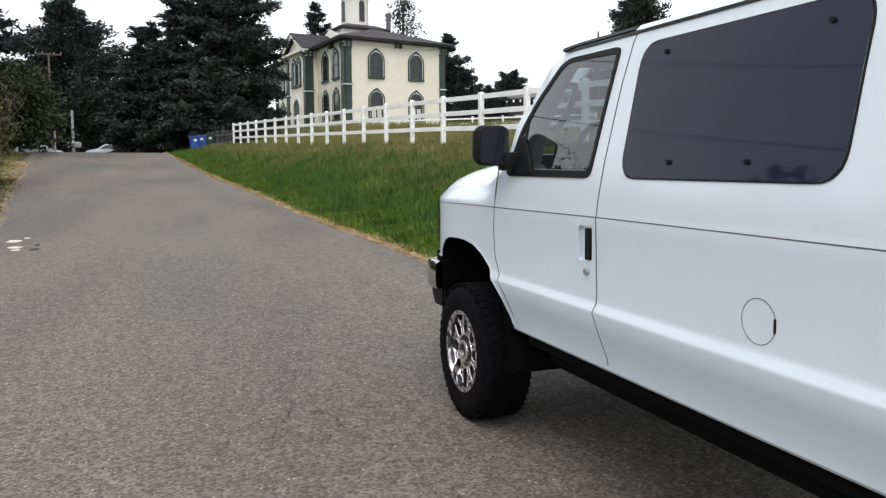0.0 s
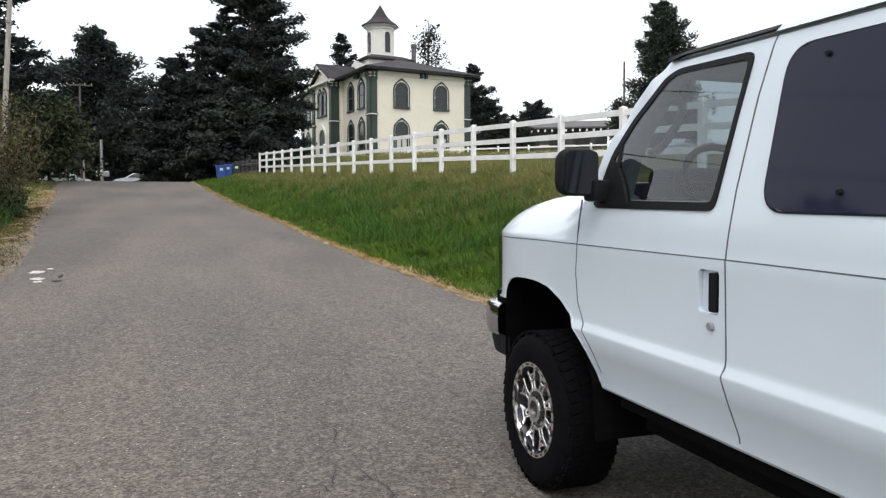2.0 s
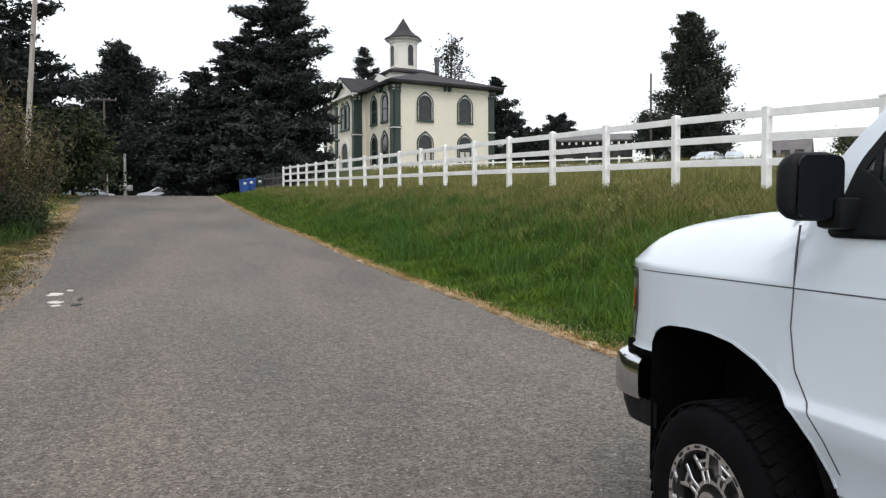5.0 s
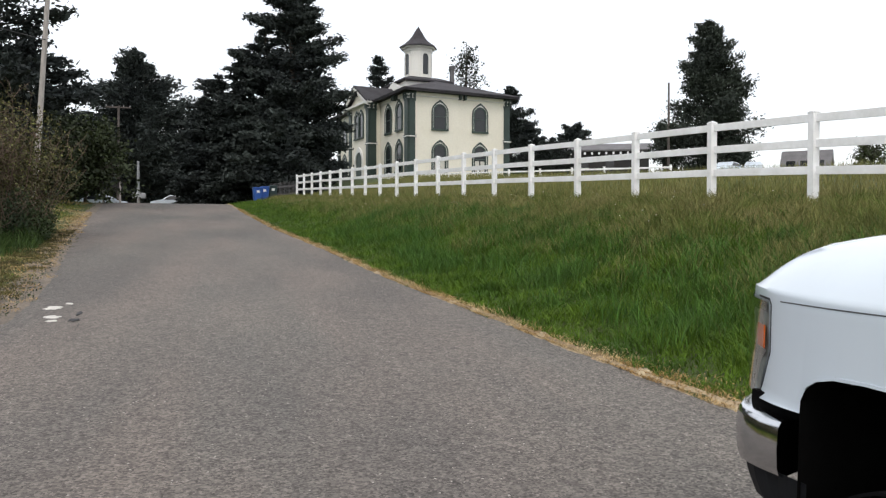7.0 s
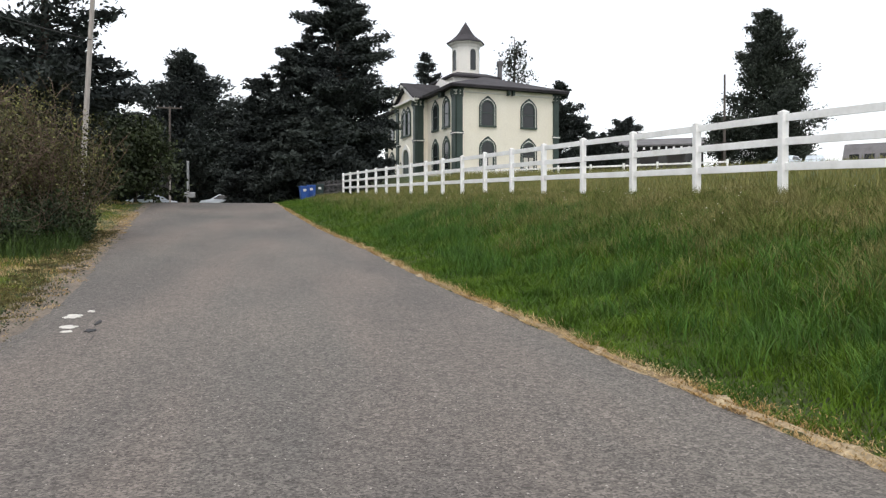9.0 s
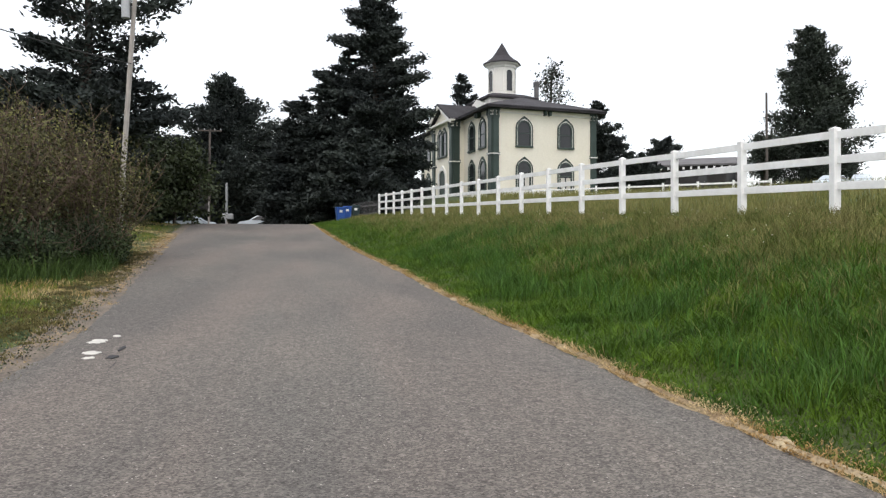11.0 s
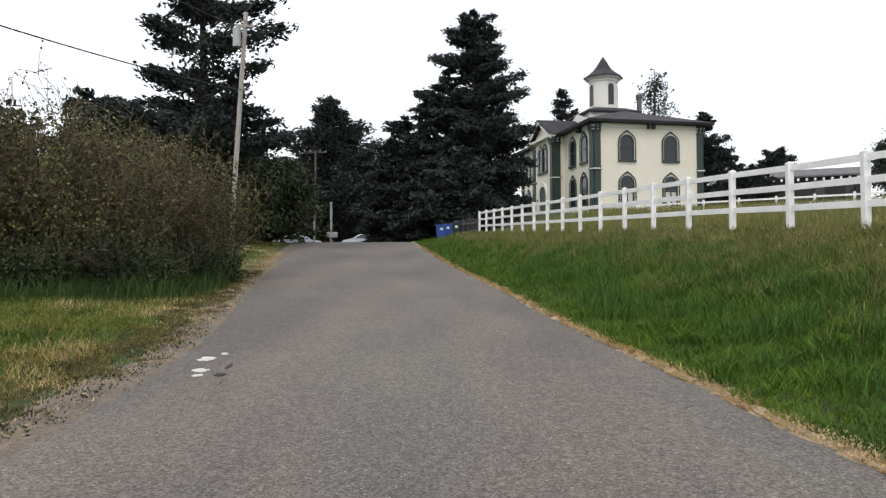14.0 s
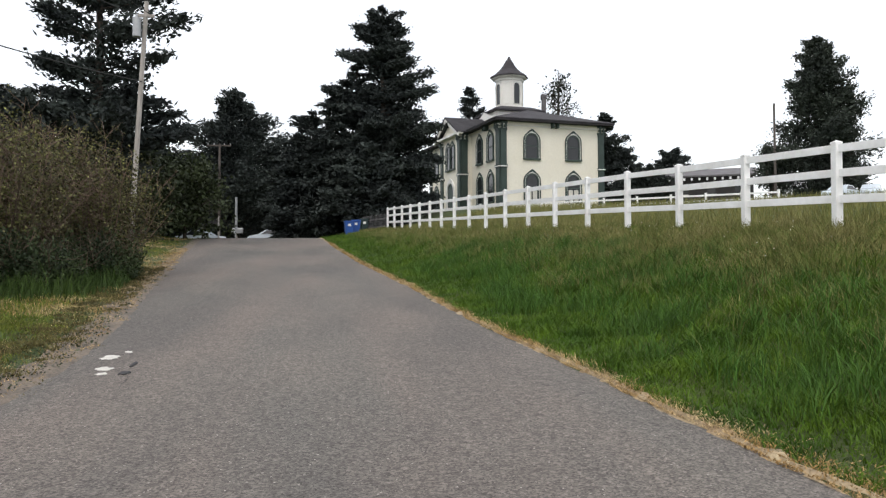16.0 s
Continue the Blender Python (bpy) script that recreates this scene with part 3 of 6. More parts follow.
def build_van():
    van = tagged(new("van"), "white lifted passenger van parked on the roadside", "van")
    body = part("body", van_body(), M_PAINT, van, "glossy white painted van body")
    sides = ((-0.2, 0.42), (VAN_W - 0.42, VAN_W + 0.2))
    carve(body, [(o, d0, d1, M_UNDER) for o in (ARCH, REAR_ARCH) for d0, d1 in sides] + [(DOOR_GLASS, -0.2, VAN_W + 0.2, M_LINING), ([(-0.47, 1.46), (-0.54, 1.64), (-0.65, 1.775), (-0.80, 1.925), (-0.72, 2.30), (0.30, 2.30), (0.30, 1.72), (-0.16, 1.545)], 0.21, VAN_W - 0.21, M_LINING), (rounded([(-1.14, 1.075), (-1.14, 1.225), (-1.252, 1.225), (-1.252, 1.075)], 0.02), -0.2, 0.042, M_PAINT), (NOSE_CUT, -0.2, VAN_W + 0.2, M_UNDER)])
    near = side_at(0.0)
    for place, near_side in ((near, True), (far_side(near), False)):
        # door seams, belt groove, and lower crease
        bm = bmesh.new()
        band(bm, dense([(-0.255, 1.46), (-0.26, 1.36), (-0.268, 1.254), (-0.256, 1.13), (-0.275, 0.994), (-0.315, 0.93), (-0.348, 0.89), (-0.40, 0.80), (-0.435, 0.70)], 10), 0.0055, 0.0015, place)
        part("front_door_seam", bm, M_GROOVE, body, "grey door gap")
        bm = bmesh.new()
        band(bm, dense([(-1.338, 2.0), (-1.307, 1.81), (-1.282, 1.5), (-1.281, 1.26), (-1.288, 1.08), (-1.294, 0.90), (-1.302, 0.80), (-1.316, 0.65)], 14), 0.0055, 0.0015, place)
        part("rear_door_seam", bm, M_GROOVE, body, "grey door gap")
        # the belt groove's shade is coloured on as a narrow dark band
        bm = bmesh.new()
        band(bm, dense([(0.73, 1.243), (0.6, 1.248), (0.2, 1.255), (-0.27, 1.258), (-1.28, 1.266), (-4.1, 1.266)], 12), 0.0045, 0.0008, place)
        part("belt_groove", bm, M_GROOVE, body, "fine dark line for the shade in the body groove")
        # front door glass in a black surround
        glass_line = DOOR_GLASS
        outer = DOOR_FRAME
        bm = bmesh.new()
        ring(bm, outer, glass_line, -0.01, 0.007, place)
        part("window_frame", bm, M_BLACK, body, "black rubber door window frame")
        bm = bmesh.new()
        window_sheet(bm, glass_line, 0.003, place)
        pane = part("door_window", bm, M_DOORGLASS, body, "clear tinted front door glass")
        # quarter divider near the mirror
        bm = bmesh.new()
        band(bm, dense([(-0.535, 1.45), (-0.52, 1.70)], 5), 0.024, 0.006, place)
        part("window_divider", bm, M_BLACK, body)
        for n, (a, b) in enumerate(((-1.405, -2.465), (-2.60, -3.75))):
            bm = bmesh.new()
            shape = rounded([(a - 0.012, 1.43), (b, 1.43), (b + 0.0, 1.945), (a - 0.012, 1.945)], 0.10, 6)
            window_sheet(bm, shape, 0.006, place)
            side_window = part("side_window", bm, M_PRIVACY, body, "dark privacy side glass")
            grown = [((p[0] - (a + b) / 2) * 1.012 + (a + b) / 2, (p[1] - 1.688) * 1.02 + 1.688) for p in shape]
            bm = bmesh.new()
            ring(bm, grown, shape, -0.01, 0.004, place)
            part("window_seal", bm, M_BLACK, side_window, "black window seal")
            for pu, ph in ((a - 0.176, 1.896), (a - 0.31, 1.488), (a - 0.70, 1.488), (b + 0.13, 1.88)):
                bm = bmesh.new()
                x = place(pu, ph, 0)[0]
                s = -1 if near_side else 1
                rod(bm, (x + s * 0.002, pu, ph), (x + s * 0.016, pu, ph), 0.011, 0.008, 14)
                part("window_bolt", bm, M_BLACK, side_window, "round black window fixing")
        # drip rail along the roof: bare paint behind, dark rubber over the front door
        bm = bmesh.new()
        band(bm, dense([(-4.05, 2.02), (-1.34, 2.02)], 10), 0.022, 0.016, place)
        part("drip_rail", bm, M_PAINT, body)
        bm = bmesh.new()
        band(bm, dense([(-1.34, 2.024), (-0.86, 2.024), (-0.76, 2.012)], 10), 0.017, 0.02, place)
        part("drip_rail", bm, M_BLACK, body, "black rubber drip rail")
        # shade below the drip rail, drawn as a thin dark band
        bm = bmesh.new()
        band(bm, dense([(-4.05, 2.002), (-0.8, 2.002)], 10), 0.008, 0.004, place)
        part("drip_gap", bm, M_GROOVE, body, "fine dark line painted as shade under the drip rail")
    # door handle: a black grip in the recessed cup, and the lock
    bm = bmesh.new()
    prism(bm, rounded([(-1.204, 1.083), (-1.204, 1.217), (-1.242, 1.217), (-1.242, 1.083)], 0.008), -0.025, 0.005, near)
    part("door_handle", bm, M_BLACK, body, "black grip in a recessed door handle")
    bm = bmesh.new()
    rod(bm, (0.024, -1.218, 1.034), (0.008, -1.218, 1.034), 0.014, 0.013, 16)
    part("lock", bm, M_STEEL, body, "small round door lock")
    # fuel flap: a round seam
    circle = lambda r, k=40: [(-2.206 + r * math.cos(2 * math.pi * i / k), 1.008 + r * math.sin(2 * math.pi * i / k)) for i in range(k)]
    bm = bmesh.new()
    ring(bm, circle(0.072), circle(0.0695), -0.002, 0.0008, near)
    part("fuel_flap", bm, M_GROOVE, body, "round fuel flap seam")
    bm = bmesh.new()
    prism(bm, [(-2.270, 0.985), (-2.270, 1.028), (-2.278, 1.028), (-2.278, 0.985)], 0.0, 0.003, near)
    part("fuel_flap_pull", bm, M_BLACK, body)
    # white arch lips and dark wheel housings
    for outline in (ARCH, REAR_ARCH):
        k = len(outline)
        cu = sum(p[0] for p in outline) / k
        inner = [(cu + (a - cu) * 0.985, b - 0.008) for a, b in outline]
        for s in (0, 1):
            bm = bmesh.new()
            band(bm, dense(outline[2:-1], 4), 0.010, 0.003, near if s == 0 else far_side(near))
            part("arch_lip", bm, M_PAINT, body, smooth=True)
            bm = bmesh.new()
            place = (lambda a, b, d: (0.035 + d, a, b)) if s == 0 else (lambda a, b, d: (VAN_W - 0.035 - d, a, b))
            lo = [bm.verts.new(place(a, b, 0.0)) for a, b in inner]
            hi = [bm.verts.new(place(a, b, 0.375)) for a, b in inner]
            for i in range(k - 1):
                bm.faces.new((lo[i], lo[i + 1], hi[i + 1], hi[i]))
            bm.faces.new(hi)
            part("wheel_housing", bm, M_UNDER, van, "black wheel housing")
    # plain underbody blocks, added to keep light off the road; the last closes the bumper's back
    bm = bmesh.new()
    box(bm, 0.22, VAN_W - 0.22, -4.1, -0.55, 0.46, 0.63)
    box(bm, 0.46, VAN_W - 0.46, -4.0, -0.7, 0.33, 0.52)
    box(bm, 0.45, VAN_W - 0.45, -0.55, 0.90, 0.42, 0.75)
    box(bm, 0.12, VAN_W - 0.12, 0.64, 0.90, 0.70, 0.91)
    part("underbody", bm, M_UNDER, van, "black underbody blocks, added to deepen the shade below")
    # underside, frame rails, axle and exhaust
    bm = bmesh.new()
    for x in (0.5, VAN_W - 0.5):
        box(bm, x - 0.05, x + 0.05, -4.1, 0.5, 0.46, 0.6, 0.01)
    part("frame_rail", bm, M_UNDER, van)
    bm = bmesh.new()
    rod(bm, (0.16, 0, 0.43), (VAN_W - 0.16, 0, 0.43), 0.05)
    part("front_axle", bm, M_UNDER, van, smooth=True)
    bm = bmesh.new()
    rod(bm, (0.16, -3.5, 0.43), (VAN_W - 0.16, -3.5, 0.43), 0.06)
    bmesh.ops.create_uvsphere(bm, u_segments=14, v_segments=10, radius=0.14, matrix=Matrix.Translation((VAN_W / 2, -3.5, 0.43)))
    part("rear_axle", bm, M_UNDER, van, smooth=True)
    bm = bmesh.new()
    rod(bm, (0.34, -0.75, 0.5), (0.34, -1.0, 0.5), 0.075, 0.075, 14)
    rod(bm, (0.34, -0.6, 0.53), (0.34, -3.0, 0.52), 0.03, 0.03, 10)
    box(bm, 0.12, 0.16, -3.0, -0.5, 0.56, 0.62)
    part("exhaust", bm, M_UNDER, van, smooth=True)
    for u in (0.0, -3.5):
        for side in (True, False):
            build_wheel(van, u + (0.10 if u == 0.0 else 0.0), side)
    # mirror head: a tall shell, deeper at its foot, on a thick black arm
    bm = bmesh.new()
    box(bm, -0.172, 0.02, -0.475, -0.355, 1.465, 1.69)
    for v in bm.verts:
        if v.co.y > -0.4:   # the shell narrows to the front
            v.co.z = 1.575 + (v.co.z - 1.575) * 0.72
            v.co.x = -0.085 + (v.co.x + 0.085) * 0.8
        elif v.co.x < -0.1:   # the glass side leans
            v.co.y += 0.028
    bmesh.ops.bevel(bm, geom=list(bm.edges), offset=0.045, segments=4, affect="EDGES", profile=0.5)
    mirror = part("wing_mirror", bm, M_BLACK, body, "large black wing mirror", smooth=True)
    # the glass gets its dark reflection from the material colour
    bm = bmesh.new()
    prism(bm, rounded([(-0.148, 1.488), (0.0, 1.483), (0.0, 1.668), (-0.142, 1.668)], 0.03), -0.4765, -0.481, lambda a, b, d: (a, d + 0.028 * max(0.0, 0.0 - a) / 0.19, b))
    part("mirror_glass", bm, M_MIRROR, mirror, "mirror glass, coloured dark for reflected trees")
    bm = bmesh.new()
    box(bm, -0.03, 0.10, -0.50, -0.40, 1.452, 1.545, 0.02)
    prism(bm, rounded([(-0.385, 1.435), (-0.66, 1.437), (-0.60, 1.53), (-0.535, 1.60), (-0.47, 1.635)], 0.02), -0.008, 0.016, near)
    part("mirror_foot", bm, M_BLACK, mirror, smooth=True)
    bm = bmesh.new()   # the grab handle inside the pillar
    loop = [Vector((0.21, a, b)) for a, b in ((-0.55, 1.66), (-0.60, 1.665), (-0.66, 1.70), (-0.73, 1.765), (-0.765, 1.82), (-0.76, 1.85), (-0.70, 1.86))]
    for a, b in zip(loop, loop[1:]):
        rod(bm, a, b, 0.017, 0.017, 8)
    part("grab_handle", bm, M_SEATS, body, "grey cabin grab handle", smooth=True)
    # cabin seen through the door glass
    for x in (0.42, VAN_W - 0.42):
        bm = bmesh.new()
        box(bm, x - 0.15, x + 0.15, -1.19, -1.08, 1.40, 1.62, 0.04)
        part("headrest", bm, M_SEATS, body, "grey seat headrest", smooth=True)
    bm = bmesh.new()
    for i in range(24):
        a0, a1 = 2 * math.pi * i / 24, 2 * math.pi * (i + 1) / 24
        pt = lambda a: (0.45 + 0.19 * math.cos(a), -0.74 + 0.09 * math.sin(a), 1.52 + 0.165 * math.sin(a))
        rod(bm, pt(a0), pt(a1), 0.016, 0.016, 6)
    rod(bm, (0.27, -0.74, 1.52), (0.63, -0.74, 1.52), 0.02, 0.02, 6)
    part("steering_wheel", bm, M_BLACK, body, "dark steering wheel", smooth=True)
    bm = bmesh.new()
    box(bm, 0.24, VAN_W - 0.24, -0.58, -0.30, 1.38, 1.535, 0.03)
    box(bm, 0.27, 0.63, -0.62, -0.42, 1.45, 1.60, 0.05)
    part("dashboard", bm, M_DASH, body, "dark grey dashboard with an instrument hood", smooth=True)
    # windscreen
    bm = bmesh.new()
    pts = []
    for f in (0.0, 0.25, 0.5, 0.75, 1.0):
        u = -0.2 + (-0.72 + 0.2) * f
        e = 0.17 + 0.09 * f
        pts.append([bm.verts.new((e + (VAN_W - 2 * e) * i / 10, u + 0.10 * math.sin(math.pi * i / 10) * 0.3, van_roof(u) - 0.005 - 0.09 * (1 - math.sin(math.pi * (0.18 + 0.64 * i / 10))) + 0.02)) for i in range(11)])
    for a, b in zip(pts, pts[1:]):
        for i in range(10):
            bm.faces.new((a[i], a[i + 1], b[i + 1], b[i]))
    part("windscreen", bm, M_DOORGLASS, body, "clear tinted windscreen", smooth=True)
    # headlamps
    for s in (0, 1):
        flip = (lambda p: p) if s == 0 else (lambda p: (VAN_W - p[0], p[1], p[2]))
        rows = []
        for i in range(13):
            f = i / 12
            u = min(1.075, 0.795 + 0.38 * f)
            v = van_side(1.0) + nose_in(u) + max(0.0, 0.795 + 0.38 * f - 1.075) * 1.2
            low = 1.06 - 0.168 * min(1.0, (u - 0.795) / 0.10)
            rows.append((v, u, low))

        def sheet(off, i0, i1, h0, h1):
            """A curved piece of the lamp, off metres proud of the wing."""
            bm = bmesh.new()
            grid = []
            for v, u, low in rows[i0:i1]:
                a, b = max(low, h0), max(low + 0.004, h1)
                grid.append([bm.verts.new(flip((v - off, u + off * 1.6, a + (b - a) * j / 4))) for j in range(5)])
            for p, q in zip(grid, grid[1:]):
                for i in range(4):
                    bm.faces.new((p[i], p[i + 1], q[i + 1], q[i]))
            return bm

        lamp = part("headlight", sheet(0.004, 0, 13, 0.0, 1.236), M_LAMPBOWL, van, "clear headlight with an amber reflector", smooth=True)
        part("lens", sheet(0.013, 0, 13, 0.0, 1.236), M_LENS, lamp, "clear lens", smooth=True)
        part("reflector", sheet(0.008, 0, 12, 1.198, 1.232), M_CHROME, lamp, "chrome main reflector", smooth=True)
        part("reflector", sheet(0.008, 0, 9, 1.035, 1.066), M_CHROME, lamp, "chrome lower reflector", smooth=True)
        part("side_marker", sheet(0.010, 0, 4, 1.07, 1.15), M_AMBER, lamp, "amber side marker", smooth=True)
        bm = bmesh.new()
        place = near if s == 0 else far_side(near)
        band(bm, dense([(0.905, 0.885), (0.84, 0.98), (0.79, 1.06), (0.785, 1.225), (0.80, 1.243), (1.05, 1.243)], 6), 0.008, 0.003, place)
        part("lamp_seal", bm, M_SEAM, lamp, "dark gap round the lamp")
    # grille and bumper
    bm = bmesh.new()
    for z in (0.92, 0.98, 1.04, 1.10):
        box(bm, 0.42, VAN_W - 0.42, 1.06, 1.11, z, z + 0.025, 0.006)
    box(bm, 0.40, 0.43, 1.05, 1.115, 0.90, 1.168, 0.006)
    box(bm, VAN_W - 0.43, VAN_W - 0.40, 1.05, 1.115, 0.90, 1.168, 0.006)
    part("grille", bm, M_CHROME, van, "chrome bar grille")
    bm = bmesh.new()
    path = [(0.034, 0.645), (0.030, 0.73), (0.034, 0.80), (0.050, 0.855), (0.082, 0.905), (0.14, 0.965), (0.24, 1.05), (0.5, 1.13), (1.01, 1.17)]
    path = path + [(VAN_W - x, y) for x, y in path[-2::-1]]
    prof = [(-0.012, 0.675), (0.006, 0.682), (0.014, 0.705), (0.018, 0.77), (0.014, 0.838), (0.002, 0.858), (-0.02, 0.864), (-0.07, 0.860), (-0.075, 0.85), (-0.075, 0.69)]
    rows = []
    for i, (x, y) in enumerate(path):
        a, b = Vector(path[max(0, i - 1)]), Vector(path[min(len(path) - 1, i + 1)])
        n = Vector((-(b - a).y, (b - a).x)).normalized()
        rows.append([bm.verts.new((x + n.x * o, y + n.y * o, z)) for o, z in prof])
    for r, s in zip(rows, rows[1:]):
        for i in range(len(prof)):
            j = (i + 1) % len(prof)
            bm.faces.new((r[i], r[j], s[j], s[i]))
    bm.faces.new(rows[0][::-1])
    bm.faces.new(rows[-1])
    bmesh.ops.recalc_face_normals(bm, faces=bm.faces)
    bumper = part("bumper", bm, M_CHROME, van, "chrome front bumper", smooth=True)
    bm = bmesh.new()
    rows = []
    for i, (x, y) in enumerate(path):
        k = 0.0 if 2 < i < len(path) - 3 else 0.02
        rows.append([bm.verts.new((x + (0.015 if x < 1 else -0.015), y - o, z)) for o, z in ((0.0, 0.685), (0.02, 0.63), (0.06, 0.575), (0.10, 0.575), (0.10, 0.685))])
    for r, s in zip(rows, rows[1:]):
        for i in range(5):
            j = (i + 1) % 5
            bm.faces.new((r[i], r[j], s[j], s[i]))
    bm.faces.new(rows[0][::-1])
    bm.faces.new(rows[-1])
    part("valance", bm, M_BLACK, van, "black plastic lower valance")
    van.matrix_world = pose(1.67, 4.06, float(road_z(4.06)), math.degrees(math.atan(0.02)), 0, 0)
    return van


van = build_van()


# ---- the white ranch fence ----
def build_post(x, y, top, ground_z, h=1.42):
    bm = bmesh.new()
    r = 0.068
    box(bm, -r, r, -r, r, -h - 0.4, -0.035, 0.008)
    post = part("post", bm, M_VINYL, None)
    bm = bmesh.new()
    box(bm, -r - 0.006, r + 0.006, -r - 0.006, r + 0.006, -0.045, -0.012, 0.004)
    v = [bm.verts.new(p) for p in ((-r - 0.004, -r - 0.004, -0.013), (r + 0.004, -r - 0.004, -0.013), (r + 0.004, r + 0.004, -0.013), (-r - 0.004, r + 0.004, -0.013))]
    t = bm.verts.new((0, 0, 0.022))
    for i in range(4):
        bm.faces.new((v[i], v[(i + 1) % 4], t))
    cap = part("cap", bm, M_VINYL, post)
    post.location = (x, y, top)
    return post


def rail_between(a, b, fence, drop, height=0.14, thick=0.038):
    a, b = Vector(a), Vector(b)
    d = b - a
    bm = bmesh.new()
    box(bm, -thick / 2, thick / 2, 0, d.length, -height / 2, height / 2, 0.006)
    rail = part("rail", bm, M_VINYL, fence)
    turn = d.to_track_quat("Y", "Z")
    rail.matrix_world = Matrix.Translation(a + Vector((0, 0, -drop))) @ turn.to_matrix().to_4x4()
    return rail


def build_fence():
    fence = tagged(new("ranch_fence"), "white vinyl three-rail ranch fence along the bank", "fence")
    pts = []
    for k in range(14, -6, -1):
        y = 23.3 + 2.43 * k
        pts.append((float(fence_x(y)), y, float(fence_top(y))))
    for x, y, z in pts:
        p = build_post(x, y, z, 0)
        p.parent = fence
    for a, b in zip(pts, pts[1:]):
        for drop in (0.125, 0.56, 1.02):
            rail_between(a, b, fence, drop)
    return fence


fence = build_fence()


# ---- the schoolhouse ----
HD = Vector((0.986, 0.167, 0))
HN = Vector((-0.167, 0.986, 0))
HOUSE = Matrix(((HD.x, HN.x, 0, 18.34), (HD.y, HN.y, 0, 75.5), (0, 0, 1, 0), (0, 0, 0, 1)))
X0, X1, Y0, Y1 = -0.45, 10.75, 0.0, 21.2
BASE, SOFFIT = 6.6, 15.4


def on_right(a, b, d):
    return (a, Y0 - d, b)


def on_front(x):
    return lambda a, b, d: (x - d, a, b)


def on_side(y):
    return lambda a, b, d: (a, y - d, b)


def arch(c, w, z0, z1, k=10, point=0.0):
    """A round-headed outline: centre, width, sill, crown."""
    r = w / 2
    spring = z1 - r
    out = [(c - r, z0), (c + r, z0)]
    for i in range(k + 1):
        a = math.pi * i / k
        lift = point * max(0, 1 - abs(a - math.pi / 2) / 0.5)
        out.append((c + r * math.cos(a), spring + r * math.sin(a) + lift))
    return out


def house_window(house, place, c, w, z0, z1, blind=0.0):
    """A round-headed sash window: dark pane, green casing with a pointed crown, cream architrave, sill, meeting rail."""
    bm = bmesh.new()
    prism(bm, arch(c, w, z0, z1), 0.0, 0.02, place)
    pane = part("window", bm, M_PANE, house, "arched sash window with dark panes")
    bm = bmesh.new()
    ring(bm, arch(c, w + 0.25, z0, z1 + 0.125), arch(c, w - 0.02, z0 + 0.02, z1 - 0.01), 0.0, 0.07, place)
    part("casing", bm, M_GREENTRIM, pane, "dark green arched casing")
    bm = bmesh.new()
    ring(bm, arch(c, w + 0.40, z0, z1 + 0.20, point=0.12), arch(c, w + 0.24, z0, z1 + 0.12), 0.0, 0.09, place)
    part("architrave", bm, M_WHITE, pane, "pale arched surround")
    bm = bmesh.new()
    ring(bm, arch(c, w + 0.58, z0, z1 + 0.29, point=0.24), arch(c, w + 0.36, z0, z1 + 0.18, point=0.12), 0.0, 0.14, place)
    part("hood_mould", bm, M_GREENTRIM, pane, "dark green pointed hood")
    bm = bmesh.new()
    prism(bm, [(c - w / 2 - 0.3, z0 - 0.14), (c + w / 2 + 0.3, z0 - 0.14), (c + w / 2 + 0.3, z0 + 0.02), (c - w / 2 - 0.3, z0 + 0.02)], 0.0, 0.2, place)
    part("sill", bm, M_GREENTRIM, pane, "dark green sill")
    bm = bmesh.new()
    m = z0 + (z1 - z0) * 0.52
    prism(bm, [(c - w / 2, m - 0.04), (c + w / 2, m - 0.04), (c + w / 2, m + 0.04), (c - w / 2, m + 0.04)], 0.0, 0.05, place)
    part("meeting_rail", bm, M_GREENTRIM, pane)
    if blind:
        bm = bmesh.new()
        for s in (-1, 1):
            prism(bm, [(c + s * w * 0.06, z0 + 0.1), (c + s * w * 0.44, z0 + 0.1), (c + s * w * 0.44, z0 + blind), (c + s * w * 0.06, z0 + blind)][::s], 0.022, 0.03, place)
        part("blind", bm, M_CURTAIN, pane, "white blind in the lower sash")
    return pane


def pilaster(house, place, a0, a1, thick=0.16):
    bm = bmesh.new()
    for z0, z1, g in ((BASE, 7.6, 0.06), (7.6, 11.0, 0.0), (11.0, 11.25, 0.08), (11.25, 14.75, 0.0), (14.55, 14.75, 0.05), (15.2, SOFFIT, 0.08)):
        prism(bm, [(a0 - g, z0), (a1 + g, z0), (a1 + g, z1), (a0 - g, z1)], -0.02, thick + g, place)
    col = part("pilaster", bm, M_GREENTRIM, house, "dark green corner pilaster")
    for z0, z1, g in ((11.06, 11.16, 0.1), (14.78, 14.86, 0.06), (15.1, 15.2, 0.1)):
        bm = bmesh.new()
        prism(bm, [(a0 - g, z0), (a1 + g, z0), (a1 + g, z1), (a0 - g, z1)], 0.0, thick + g, place)
        part("capital_band", bm, M_WHITE, col, "pale capital band")
    for f in (0.2, 0.8):
        c = a0 + (a1 - a0) * f
        bm = bmesh.new()
        prism(bm, [(c - 0.09, 14.75), (c + 0.09, 14.75), (c + 0.09, SOFFIT), (c - 0.09, SOFFIT)], 0.0, thick + 0.2, place)
        part("bracket", bm, M_GREENTRIM, col, "carved eave bracket")
    return col


